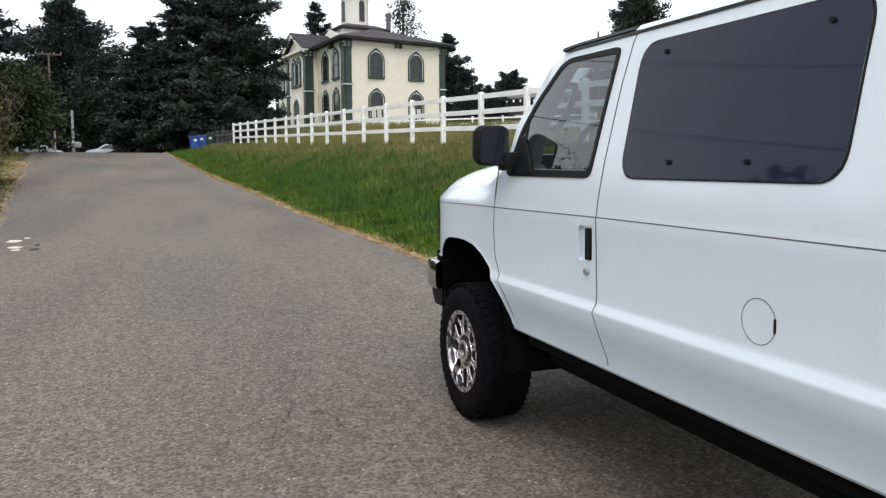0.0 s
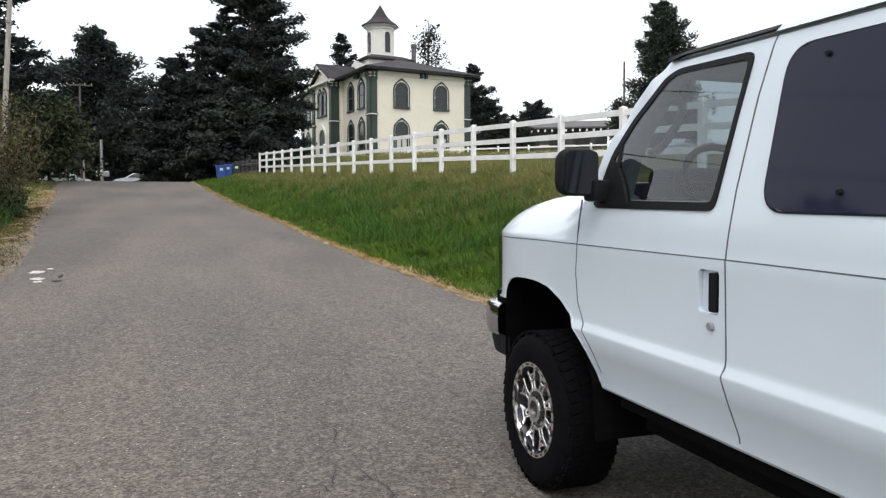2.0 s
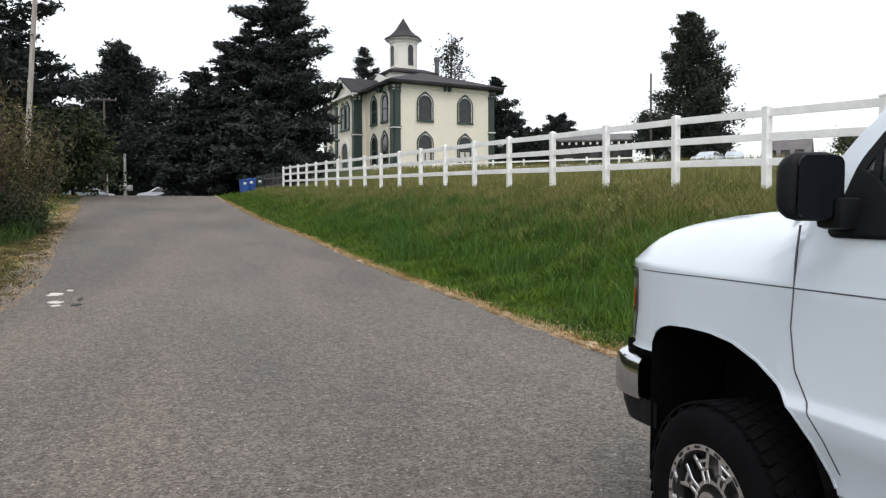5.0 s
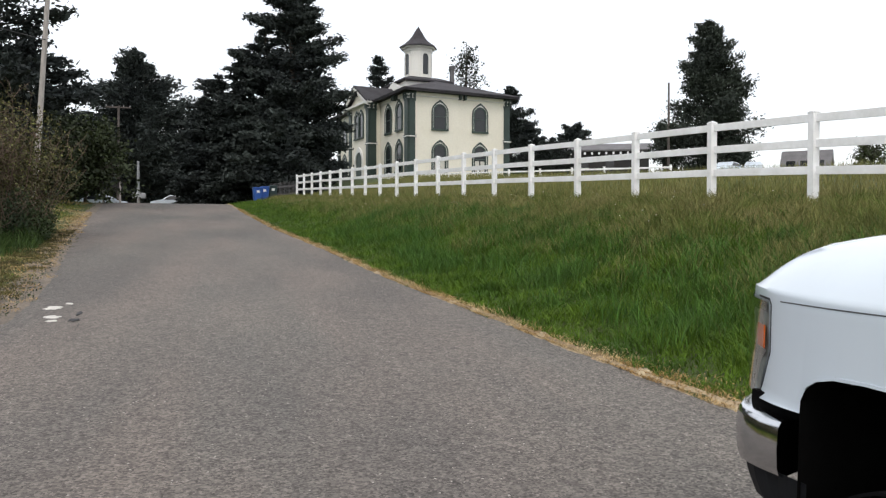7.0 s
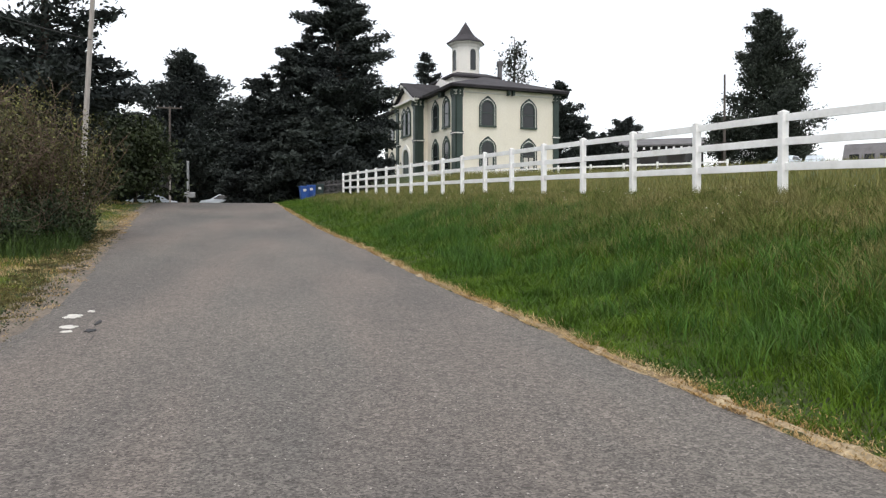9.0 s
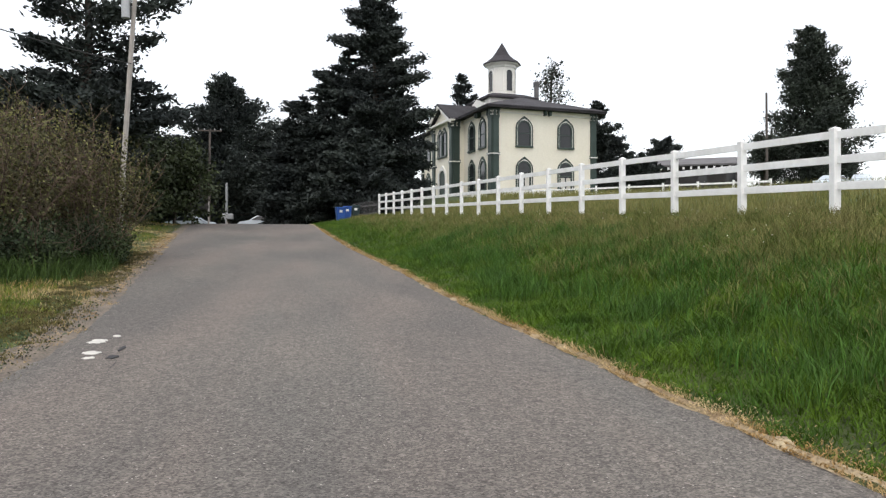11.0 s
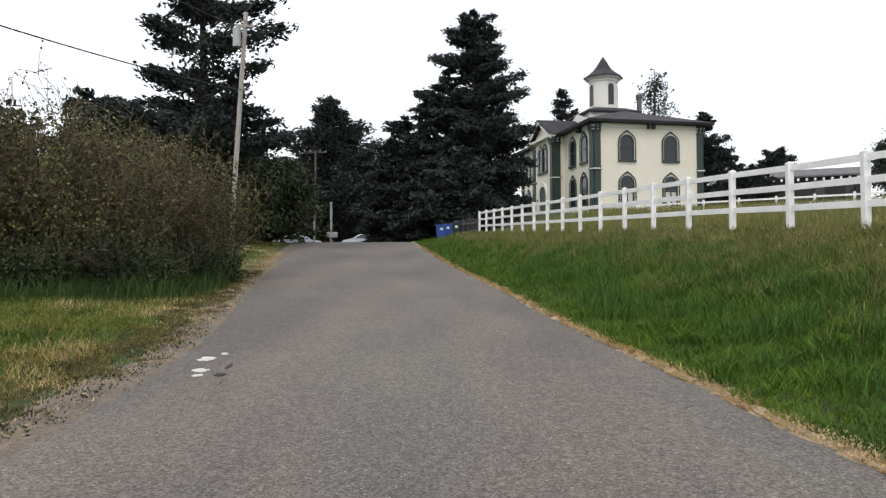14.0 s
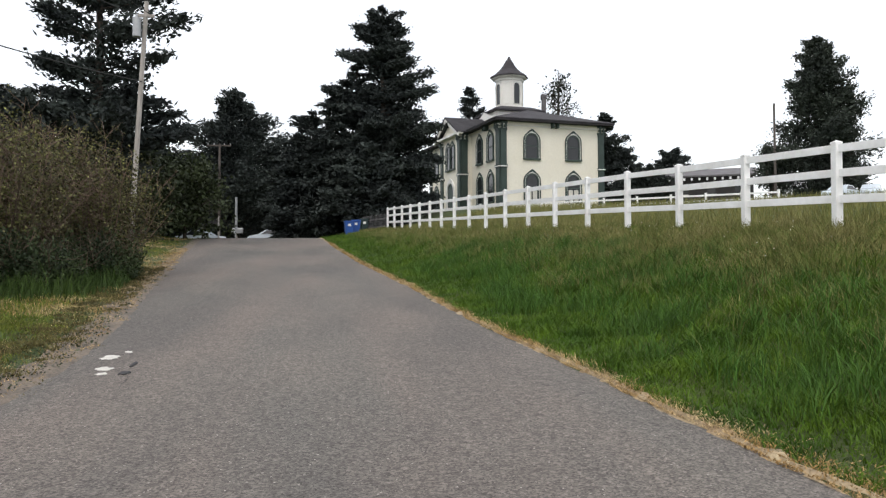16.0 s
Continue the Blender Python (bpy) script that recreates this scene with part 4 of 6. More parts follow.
def hip_roof(bm, x0, x1, y0, y1, z, top, drop=0.0):
    """A hipped roof over a rectangle, with a fascia edge under it."""
    half = (x1 - x0) / 2
    a = [(x0, y0, z), (x1, y0, z), (x1, y1, z), (x0, y1, z)]
    r = [((x0 + x1) / 2, y0 + half, top), ((x0 + x1) / 2, y1 - half, top)]
    v = [bm.verts.new(p) for p in a + r]
    lo = [bm.verts.new((p[0], p[1], p[2] - 0.1)) for p in a]
    bm.faces.new((v[0], v[1], v[4]))
    bm.faces.new((v[1], v[2], v[5], v[4]))
    bm.faces.new((v[2], v[3], v[5]))
    bm.faces.new((v[3], v[0], v[4], v[5]))
    for i in range(4):
        j = (i + 1) % 4
        bm.faces.new((lo[i], lo[j], v[j], v[i]))
    bm.faces.new(lo[::-1])


def build_house():
    house = tagged(new("schoolhouse"), "cream two-storey schoolhouse with dark green trim and a belfry", "house")
    pav0, pav1, px = 7.5, 13.7, -1.65
    bm = bmesh.new()
    box(bm, X0, X1, Y0, Y1, BASE, SOFFIT)
    part("wall", bm, M_CREAM, house, "cream painted board wall")
    bm = bmesh.new()
    box(bm, px, X0 + 0.1, pav0, pav1, BASE, SOFFIT)
    v = [bm.verts.new(p) for p in ((px, pav0, SOFFIT), (px, pav1, SOFFIT), (px, (pav0 + pav1) / 2, SOFFIT + 1.75))]
    bm.faces.new(v)
    part("porch_bay", bm, M_CREAM, house, "projecting cream entrance bay")
    # horizontal board lines, fine ledges on the two seen walls
    bm = bmesh.new()
    z = BASE + 0.9
    while z < 15.1:
        box(bm, X0 + 0.6, X1 - 0.6, Y0 - 0.012, Y0, z, z + 0.02)
        box(bm, X0 - 0.012, X0, Y0 + 0.7, pav0, z, z + 0.02)
        z += 0.24
    siding = part("siding", bm, M_CREAM, house, "cream lapped boards")
    siding["kind"] = "stuff"
    # cornice and soffit
    bm = bmesh.new()
    box(bm, X0 - 0.12, X1 + 0.12, Y0 - 0.12, Y1 + 0.12, 15.02, 15.12)
    part("cornice", bm, M_WHITE, house, "pale cornice under the eaves")
    bm = bmesh.new()
    box(bm, X0 - 0.8, X1 + 0.8, Y0 - 0.8, Y1 + 0.8, 15.42, 15.57)
    part("soffit", bm, M_ROOF, house, "dark boxed eaves")
    bm = bmesh.new()
    box(bm, X0 - 0.08, X1 + 0.08, Y0 - 0.08, Y1 + 0.08, 15.13, 15.42)
    part("frieze", bm, M_CREAM, house)
    bm = bmesh.new()
    hip_roof(bm, X0 - 0.85, X1 + 0.85, Y0 - 0.85, Y1 + 0.85, 15.68, 17.85)
    roof = part("roof", bm, M_ROOF, house, "dark brown shingle hip roof")
    for c in (5.0, 5.5):
        bm = bmesh.new()
        box(bm, c - 0.1, c + 0.1, Y0 - 0.55, Y0, 14.95, 15.42, 0.03)
        part("eave_bracket", bm, M_GREENTRIM, house, "dark eave bracket")
    for c in (5.6, 6.1):
        bm = bmesh.new()
        box(bm, X0 - 0.55, X0, c - 3.0, c - 2.8, 14.95, 15.42, 0.03)
        part("eave_bracket", bm, M_GREENTRIM, house, "dark eave bracket")
    # gabled roof of the bay
    mid = (pav0 + pav1) / 2
    bm = bmesh.new()
    o = 0.75
    pts = [(pav0 - o, SOFFIT + 0.12), (mid, SOFFIT + 2.2), (pav1 + o, SOFFIT + 0.12)]
    for a, b in ((pts[0], pts[1]), (pts[1], pts[2])):
        top = [bm.verts.new((x, y, z)) for x in (px - 0.7, X0 + 2.5) for y, z in (a, b)]
        low = [bm.verts.new((x, y, z - 0.14)) for x in (px - 0.7, X0 + 2.5) for y, z in (a, b)]
        bm.faces.new((top[0], top[1], top[3], top[2]))
        bm.faces.new((low[0], low[2], low[3], low[1]))
        bm.faces.new((top[0], low[0], low[1], top[1]))
        bm.faces.new((top[0], top[2], low[2], low[0]))
    bmesh.ops.recalc_face_normals(bm, faces=bm.faces)
    gable = part("gable_roof", bm, M_ROOF, house, "dark shingle gable over the bay")
    bm = bmesh.new()
    for a, b in ((pts[0], pts[1]), (pts[2], pts[1])):
        prism(bm, [(a[0], a[1] - 0.16), (b[0], b[1] - 0.16), (b[0], b[1] - 0.5), (a[0], a[1] - 0.5)], 0.5, 0.64, on_front(px))
    prism(bm, [(pav0 - o, 15.28), (pav1 + o, 15.28), (pav1 + o, 15.5), (pav0 - o, 15.5)], 0.0, 0.6, on_front(px))
    part("bargeboard", bm, M_WHITE, gable, "pale gable boards")
    bm = bmesh.new()
    prism(bm, [(pav0 - 0.1, 15.5), (pav1 + 0.1, 15.5), (mid, 17.1)], 0.0, 0.02, on_front(px))
    part("tympanum", bm, M_CREAM, gable)
    # corner pilasters
    for place, a0, a1 in ((on_right, X0, X0 + 0.62), (on_right, X1 - 0.62, X1), (on_front(X0), Y0 - 0.05, Y0 + 0.75), (on_front(X0), Y1 - 0.7, Y1),
                          (on_front(px), pav0, pav0 + 0.7), (on_front(px), pav1 - 0.7, pav1), (on_side(pav0), px, px + 0.7)):
        pilaster(house, place, a0, a1)
    # windows
    for c in (2.86, 7.35):
        house_window(house, on_right, c, 1.22, 11.95, 14.3)
        house_window(house, on_right, c, 1.22, 7.85, 10.4, blind=1.15)
    for c in (2.3, 5.15):
        house_window(house, on_front(X0), c, 1.15, 11.95, 14.45)
        house_window(house, on_front(X0), c, 1.15, 7.85, 10.55)
    for c in (16.2, 18.9):
        house_window(house, on_front(X0), c, 1.15, 11.95, 14.45)
        house_window(house, on_front(X0), c, 1.15, 7.85, 10.55)
    for c in (mid - 0.65, mid + 0.65):
        house_window(house, on_front(px), c, 1.0, 11.95, 14.45)
    # entrance
    bm = bmesh.new()
    prism(bm, arch(mid, 2.0, BASE + 0.6, 10.5), 0.0, 0.03, on_front(px))
    door = part("door", bm, M_GREENTRIM, house, "dark arched entrance door")
    bm = bmesh.new()
    ring(bm, arch(mid, 2.5, BASE + 0.6, 10.8, point=0.2), arch(mid, 1.98, BASE + 0.6, 10.48), 0.0, 0.14, on_front(px))
    part("door_surround", bm, M_WHITE, door)
    # belfry
    cx, cy = 5.15, 10.3
    bm = bmesh.new()
    box(bm, cx - 2.55, cx + 2.55, cy - 2.55, cy + 2.55, 16.4, 18.12)
    belfry = part("belfry_base", bm, M_WHITE, house, "white square belfry base")
    bm = bmesh.new()
    for z0, z1, r0, r1 in ((18.12, 18.3, 3.0, 3.0), (18.3, 18.8, 2.95, 1.75)):
        v = [[bm.verts.new((cx + sx * r, cy + sy * r, z)) for sx, sy in ((-1, -1), (1, -1), (1, 1), (-1, 1))] for z, r in ((z0, r0), (z1, r1))]
        bm.faces.new(v[0][::-1])
        bm.faces.new(v[1])
        for i in range(4):
            bm.faces.new((v[0][i], v[0][(i + 1) % 4], v[1][(i + 1) % 4], v[1][i]))
    part("belfry_skirt_roof", bm, M_ROOF, belfry, "small dark skirt roof")

    def octagon(r, z, turn=22.5 + 9.6):
        return [(cx + r * math.cos(radians(45 * i + turn)), cy + r * math.sin(radians(45 * i + turn)), z) for i in range(8)]

    def stack(bm, levels):
        rows = [[bm.verts.new(p) for p in octagon(r, z)] for r, z in levels]
        for a, b in zip(rows, rows[1:]):
            for i in range(8):
                bm.faces.new((a[i], a[(i + 1) % 8], b[(i + 1) % 8], b[i]))
        bm.faces.new(rows[0][::-1])
        bm.faces.new(rows[-1])

    bm = bmesh.new()
    stack(bm, [(1.72, 18.75), (1.72, 18.98), (1.52, 19.02), (1.52, 21.75), (1.62, 21.8), (1.66, 22.05), (1.95, 22.12), (2.0, 22.25)])
    part("belfry_drum", bm, M_WHITE, belfry, "white eight-sided belfry")
    bm = bmesh.new()
    stack(bm, [(2.15, 22.25), (2.12, 22.36), (1.55, 22.72), (1.05, 23.15), (0.68, 23.65), (0.38, 24.15), (0.12, 24.55), (0.03, 24.7)])
    part("belfry_roof", bm, M_ROOF, belfry, "dark flared belfry roof")
    bm = bmesh.new()   # a pale pediment on the front of the belfry base
    prism(bm, [(cy - 2.9, 17.2), (cy + 2.9, 17.2), (cy, 18.3)], 0.0, 0.5, on_front(cx - 2.55))
    part("pediment", bm, M_WHITE, belfry, "pale low pediment")
    for i in range(8):
        a = radians(45 * i + 9.6 + 45)
        d = Vector((math.cos(a), math.sin(a), 0))
        s = Vector((-d.y, d.x, 0))
        base = Vector((cx, cy, 0)) + d * (1.52 * math.cos(radians(22.5)))
        place = lambda p, q, r, base=base, s=s, d=d: base + s * p + d * r + Vector((0, 0, q))
        # dark louvres alternate with white panels that imitate sky seen through
        bm = bmesh.new()
        prism(bm, arch(0, 0.74, 19.2, 21.5), -0.02, 0.012, place)
        lou = part("louvre", bm, M_PANE if i % 2 else M_WHITE, belfry, "arched belfry opening, dark louvre alternating with white for sky")
        bm = bmesh.new()
        ring(bm, arch(0, 0.92, 19.2, 21.6), arch(0, 0.74, 19.22, 21.5), 0.0, 0.08, place)
        part("louvre_frame", bm, M_WHITE, lou)
    bm = bmesh.new()
    box(bm, 8.85, 9.25, 9.5, 9.9, 16.0, 20.5)
    box(bm, 8.78, 9.32, 9.43, 9.97, 20.25, 20.6)
    part("chimney", bm, M_GREYWALL, roof, "slim grey chimney")
    house.matrix_world = HOUSE
    return house


house = build_house()


# ---- the inner fence, sheds and other things on the hill ----
def inner_fence():
    f = tagged(new("paddock_fence"), "low white two-rail fence in front of the schoolhouse", "fence")
    a, b = Vector((14.0, 66.5, 0)), Vector((34.0, 55.6, 0))
    n = 9
    for i in range(n + 1):
        p = a.lerp(b, i / n)
        z = max(land_at(p.x, p.y), 5.4)
        bm = bmesh.new()
        box(bm, p.x - 0.07, p.x + 0.07, p.y - 0.07, p.y + 0.07, land_at(p.x, p.y) - 0.2, 6.95 + 0.35 * (i / n - 0.5), 0.01)
        part("post", bm, M_VINYL, f)
        if i < n:
            q = a.lerp(b, (i + 1) / n)
            for h in (0.2, 0.62):
                zz = 6.95 + 0.35 * (i / n - 0.5) - h
                r = rail_between((p.x, p.y, zz), (q.x, q.y, zz + 0.35 / n), f, 0.0, 0.13)
    return f


inner_fence()


def shed(name, label, origin, turn, w, d, h, rise, wall_m, roof_m, over=0.5):
    s = tagged(new(name), label, "building")
    bm = bmesh.new()
    box(bm, -w / 2, w / 2, -d / 2, d / 2, -1.5, h)
    v = [bm.verts.new(p) for p in ((-w / 2, -d / 2, h), (-w / 2, d / 2, h), (-w / 2, 0, h + rise * 0.95), (w / 2, -d / 2, h), (w / 2, d / 2, h), (w / 2, 0, h + rise * 0.95))]
    bm.faces.new(v[:3])
    bm.faces.new(v[3:][::-1])
    part("wall", bm, wall_m, s)
    bm = bmesh.new()
    for sgn in (-1, 1):
        prism(bm, [(sgn * (d / 2 + over), h - rise * over / (d / 2)), (0, h + rise), (0, h + rise + 0.2), (sgn * (d / 2 + over), h + 0.2 - rise * over / (d / 2))], -w / 2 - over, w / 2 + over, lambda a, b, t: (t, a, b))
    bmesh.ops.recalc_face_normals(bm, faces=bm.faces)
    part("roof", bm, roof_m, s)
    for i in range(3):
        bm = bmesh.new()
        c = -w / 2 + w * (i + 0.5) / 3
        box(bm, c - 0.5, c + 0.5, -d / 2 - 0.05, -d / 2 + 0.02, 0.9, 2.1)
        win = part("window", bm, M_PANE, s)
        bm = bmesh.new()
        box(bm, c - 0.6, c + 0.6, -d / 2 - 0.09, -d / 2, 0.78, 0.9)
        part("sill", bm, M_WHITE, win)
    s.matrix_world = pose(*origin, 0, 0, turn)
    return s


dark_shed = shed("outbuilding", "dark timber outbuilding with a bracketed eave", (49.0, 93.0, 9.1), -28, 9.5, 7, 3.1, 1.0, M_DARKWALL, M_GREYWALL)
for i in range(12):
    bm = bmesh.new()
    c = -4.8 + 9.6 * i / 11
    box(bm, c - 0.12, c + 0.12, -4.05, -3.9, 2.55, 2.85, 0.02)
    part("eave_bracket", bm, M_VINYL, dark_shed, "pale eave bracket")
shed("barn", "grey shingle-roofed barn on the hill", (68.0, 79.5, 8.3), -47, 4.6, 4.6, 1.0, 2.3, M_GREYWALL, M_GREYWALL)


# ---- poles and cables ----
def pole(name, label, base, top, r=0.14, wood=M_POLE):
    p = tagged(new(name), label, "utility pole")
    bm = bmesh.new()
    rod(bm, (0, 0, -0.5), Vector(top) - Vector(base), r, r * 0.72, 12)
    part("shaft", bm, wood, p, smooth=True)
    p.location = base
    return p


lp_base = (-6.95, 36.4, land_at(-6.95, 36.4))
lp_top = (-6.1, 35.6, 12.25)
lp = pole("utility_pole", "weathered grey wooden utility pole leaning by the thicket", lp_base, lp_top, 0.115)
rel = Vector(lp_top) - Vector(lp_base)
bm = bmesh.new()
c = rel * 0.90
rod(bm, c + Vector((-0.28, -0.1, -0.4)), c + Vector((-0.28, -0.1, 0.35)), 0.16, 0.16, 14)
rod(bm, c + Vector((-0.28, -0.1, 0.35)), c + Vector((-0.28, -0.1, 0.5)), 0.06, 0.05, 8)
part("transformer", bm, M_STEEL, lp, "grey transformer can", smooth=True)
bm = bmesh.new()
box(bm, rel.x - 0.35, rel.x + 0.3, rel.y - 0.05, rel.y + 0.05, rel.z - 0.62, rel.z - 0.5, 0.01)
part("bracket_arm", bm, M_POLE, lp)

tp_z = land_at(-10.1, 93)
tp = pole("crossarm_pole", "distant wooden pole with a crossarm", (-10.1, 93.0, tp_z), (-10.0, 93.0, 15.4), 0.16, M_DARKPOLE)
bm = bmesh.new()
box(bm, -1.25, 1.35, -0.07, 0.07, 15.15 - tp_z, 15.3 - tp_z, 0.01)
arm = part("crossarm", bm, M_DARKPOLE, tp)
for x in (-1.15, -0.5, 0.6, 1.25):
    bm = bmesh.new()
    rod(bm, (x, 0, 15.3 - tp_z), (x, 0, 15.5 - tp_z), 0.05, 0.04)
    part("insulator", bm, M_STEEL, arm)
rp = pole("slim_pole", "slim dark wooden pole on the hill", (43.4, 70.6, land_at(43.4, 70.6)), (43.35, 70.6, 16.8), 0.13, M_DARKPOLE)
sp = tagged(new("signal_post"), "thin pale steel roadside post", "post")
bm = bmesh.new()
rod(bm, (0, 0, -0.5), (0, 0, 4.2), 0.13, 0.11, 10)
part("shaft", bm, M_STEEL, sp, smooth=True)
sp.location = (-6.35, 73.7, 3.6)


def cable(pts, r=0.018, sag=0.4):
    a, b = Vector(pts[0]), Vector(pts[1])
    bm = bmesh.new()
    side = (b - a).cross(Vector((0, 0, 1))).normalized()
    rows = []
    for i in range(25):
        f = i / 24
        p = a.lerp(b, f) - Vector((0, 0, sag * 4 * f * (1 - f)))
        rows.append([bm.verts.new(p + side * r * math.cos(t) + Vector((0, 0, r * math.sin(t)))) for t in (0, 1.26, 2.51, 3.77, 5.03)])
    for p, q in zip(rows, rows[1:]):
        for i in range(5):
            bm.faces.new((p[i], p[(i + 1) % 5], q[(i + 1) % 5], q[i]))
    return tagged(part("cable", bm, M_WIRE), "black overhead utility cable", "cable", "overhead cables")


cable([(-6.3, 35.7, 9.1), (-15.5, 0.0, 7.65)], 0.02, 0.9)
cable([(-6.6, 35.6, 11.7), (-18.5, 0.0, 11.4)], 0.018, 0.5)
cable([(-5.9, 35.6, 11.7), (-15.0, -2.0, 13.0)], 0.014, 0.4)


# ---- trees and shrubs ----
rng = np.random.default_rng(7)


def leaf_quads(centres, along, length, width, rs):
    """Small bent leaf quads: one at each centre, pointing along, with a random roll."""
    n = len(centres)
    along = along / np.linalg.norm(along, axis=1, keepdims=True)
    side = np.cross(along, rs.normal(size=(n, 3)))
    side /= np.linalg.norm(side, axis=1, keepdims=True) + 1e-9
    L = (length * rs.uniform(0.6, 1.35, n))[:, None]
    W = (width * rs.uniform(0.6, 1.35, n))[:, None]
    v = np.stack([centres - along * L * 0.5, centres + side * W, centres + along * L * 0.5, centres - side * W], 1).reshape(-1, 3)
    f = np.arange(4 * n).reshape(n, 4)
    return v, f


def tube(path, r0, r1, sides=6):
    """A tapered limb along a path."""
    path = np.asarray(path, float)
    k = len(path)
    v, f = [], []
    for i, p in enumerate(path):
        d = path[min(i + 1, k - 1)] - path[max(i - 1, 0)]
        d = d / (np.linalg.norm(d) + 1e-9)
        a = np.cross(d, (0.3, 0.9, 0.2))
        a /= np.linalg.norm(a) + 1e-9
        b = np.cross(d, a)
        r = r0 + (r1 - r0) * i / (k - 1)
        for s in range(sides):
            t = 2 * math.pi * s / sides
            v.append(p + r * (math.cos(t) * a + math.sin(t) * b))
    for i in range(k - 1):
        for s in range(sides):
            t = (s + 1) % sides
            f.append((i * sides + s, i * sides + t, (i + 1) * sides + t, (i + 1) * sides + s))
    return np.array(v), np.array(f)


def join(pieces):
    vs, fs, n = [], [], 0
    for v, f in pieces:
        vs.append(v)
        fs.append(f + n)
        n += len(v)
    return np.concatenate(vs), np.concatenate(fs)


def build_conifer(label, x, y, top, radius, seed, leaves=14000, first=0.12, droop=-0.25, needle=M_CONIFER, gaps=0.25, shape=0.8, size=0.34, trunks=1, z0=None, flat=0.42):
    """Trunk, limbs in rough whorls, and sprays of needles along every limb; gaps thin whole limbs out."""
    rs = np.random.default_rng(seed)
    z0 = land_at(x, y) - 0.2 if z0 is None else z0
    h = top - z0
    tree = tagged(new("conifer"), label, "tree", "conifers")
    limbs, cent, along = [], [], []
    for t in range(trunks):
        off = np.array([0.0, 0, 0]) if t == 0 else np.array([rs.uniform(-0.9, 0.9) * radius * 0.35, rs.uniform(-0.5, 0.5), 0])
        hh = h * (1 if t == 0 else rs.uniform(0.86, 0.97))
        path = [off + (rs.normal() * 0.02 * hh * 0.2, rs.normal() * 0.02 * hh * 0.2, hh * f) for f in np.linspace(0, 1, 9)]
        limbs.append(tube(path, 0.022 * h, 0.02))
        whorls = int(hh * 2.1)
        for w in range(whorls):
            f = first + (1 - first) * (w + rs.uniform(-0.3, 0.3)) / whorls
            if f > 0.995:
                continue
            prof = radius * (1 - f) ** shape * (0.55 + 0.45 * min(1, f / 0.25)) + 0.12
            for b in range(rs.integers(4, 7)):
                if rs.random() < gaps * (1.0 if f < 0.5 else 1.6):
                    continue
                a = rs.uniform(0, 2 * math.pi)
                L = prof * rs.uniform(0.5, 1.28)
                d = np.array([math.cos(a), math.sin(a), droop * rs.uniform(0.2, 1.4) + 0.45 * f])
                p0 = off + np.array([0, 0, hh * f])
                pts = [p0 + d * L * s + np.array([0, 0, 0.12 * L * s * s]) for s in np.linspace(0, 1, 4)]
                limbs.append(tube(pts, 0.012 * L + 0.02, 0.008, 4))
                n = int(150 * L * (0.4 + 0.6 * L / radius)) + 60
                s = rs.uniform(0.12, 1.03, n) ** 0.75
                spread = (0.06 + 0.13 * (1 - s)) * L + 0.10
                c = p0 + d * L * s[:, None] + np.array([0, 0, 1]) * (0.12 * L * s * s)[:, None] + rs.normal(size=(n, 3)) * (spread[:, None] * np.array([1, 1, flat]))
                cent.append(c)
                along.append(d + rs.normal(size=(n, 3)) * 0.6 + np.array([0, 0, 0.15]))
    cent, along = np.concatenate(cent), np.concatenate(along)
    if len(cent) > leaves:
        leaves = int(leaves * 2.3)
        keep = rs.permutation(len(cent))[:leaves]
        cent, along = cent[keep], along[keep]
    grow = size * (1.0 if len(cent) >= leaves else 1.1)
    v, f = leaf_quads(cent, along, grow * 0.95, grow * 0.20, rs)
    fast_mesh("trunk", *join(limbs), M_BARK, tree, smooth=True)
    crown = fast_mesh("crown", v, f, needle, tree)
    tree.location = (x, y, z0)
    return tree


def build_broadleaf(label, x, y, top, radius, seed, leaves=9000, leaf=M_BROADLEAF, size=0.22, bare=False, low=0.25, z0=None):
    """A forking trunk whose twigs carry clumps of leaves."""
    rs = np.random.default_rng(seed)
    z0 = land_at(x, y) - 0.2 if z0 is None else z0
    h = top - z0
    tree = tagged(new("broadleaf_tree"), label, "tree", "broadleaf trees")
    limbs, tips = [tube([(0, 0, 0), (0.05, 0.02, h * 0.3), (0.0, 0.05, h * 0.6), (0, 0, h * 0.95)], 0.025 * h, 0.03)], []
    for b in range(46):
        f = low + (0.97 - low) * rs.random()
        a = rs.uniform(0, 2 * math.pi)
        L = radius * (1 - ((f - 0.45) / 0.6) ** 2) * rs.uniform(0.55, 1.05)
        L = max(L, 0.25 * radius)
        d = np.array([math.cos(a), math.sin(a), rs.uniform(0.1, 0.7)])
        p0 = np.array([0, 0, h * f * 0.88])
        pts = [p0 + d * L * s for s in np.linspace(0, 1, 4)]
        limbs.append(tube(pts, 0.05, 0.012, 5))
        for t in range(6):
            q = p0 + d * L * rs.uniform(0.4, 1)
            e = q + rs.normal(size=3) * radius * 0.16
            limbs.append(tube([q, (q + e) / 2, e], 0.018, 0.006, 4))
            tips.append(e)
    tips = np.array(tips)
    per = max(3, leaves // len(tips))
    c = np.repeat(tips, per, 0) + rs.normal(size=(len(tips) * per, 3)) * radius * 0.10
    v, f = leaf_quads(c, rs.normal(size=c.shape), size, size * 0.42, rs)
    fast_mesh("trunk", *join(limbs), M_BARK, tree, smooth=True)
    fast_mesh("crown", v, f, leaf, tree)
    tree.location = (x, y, z0)
    return tree


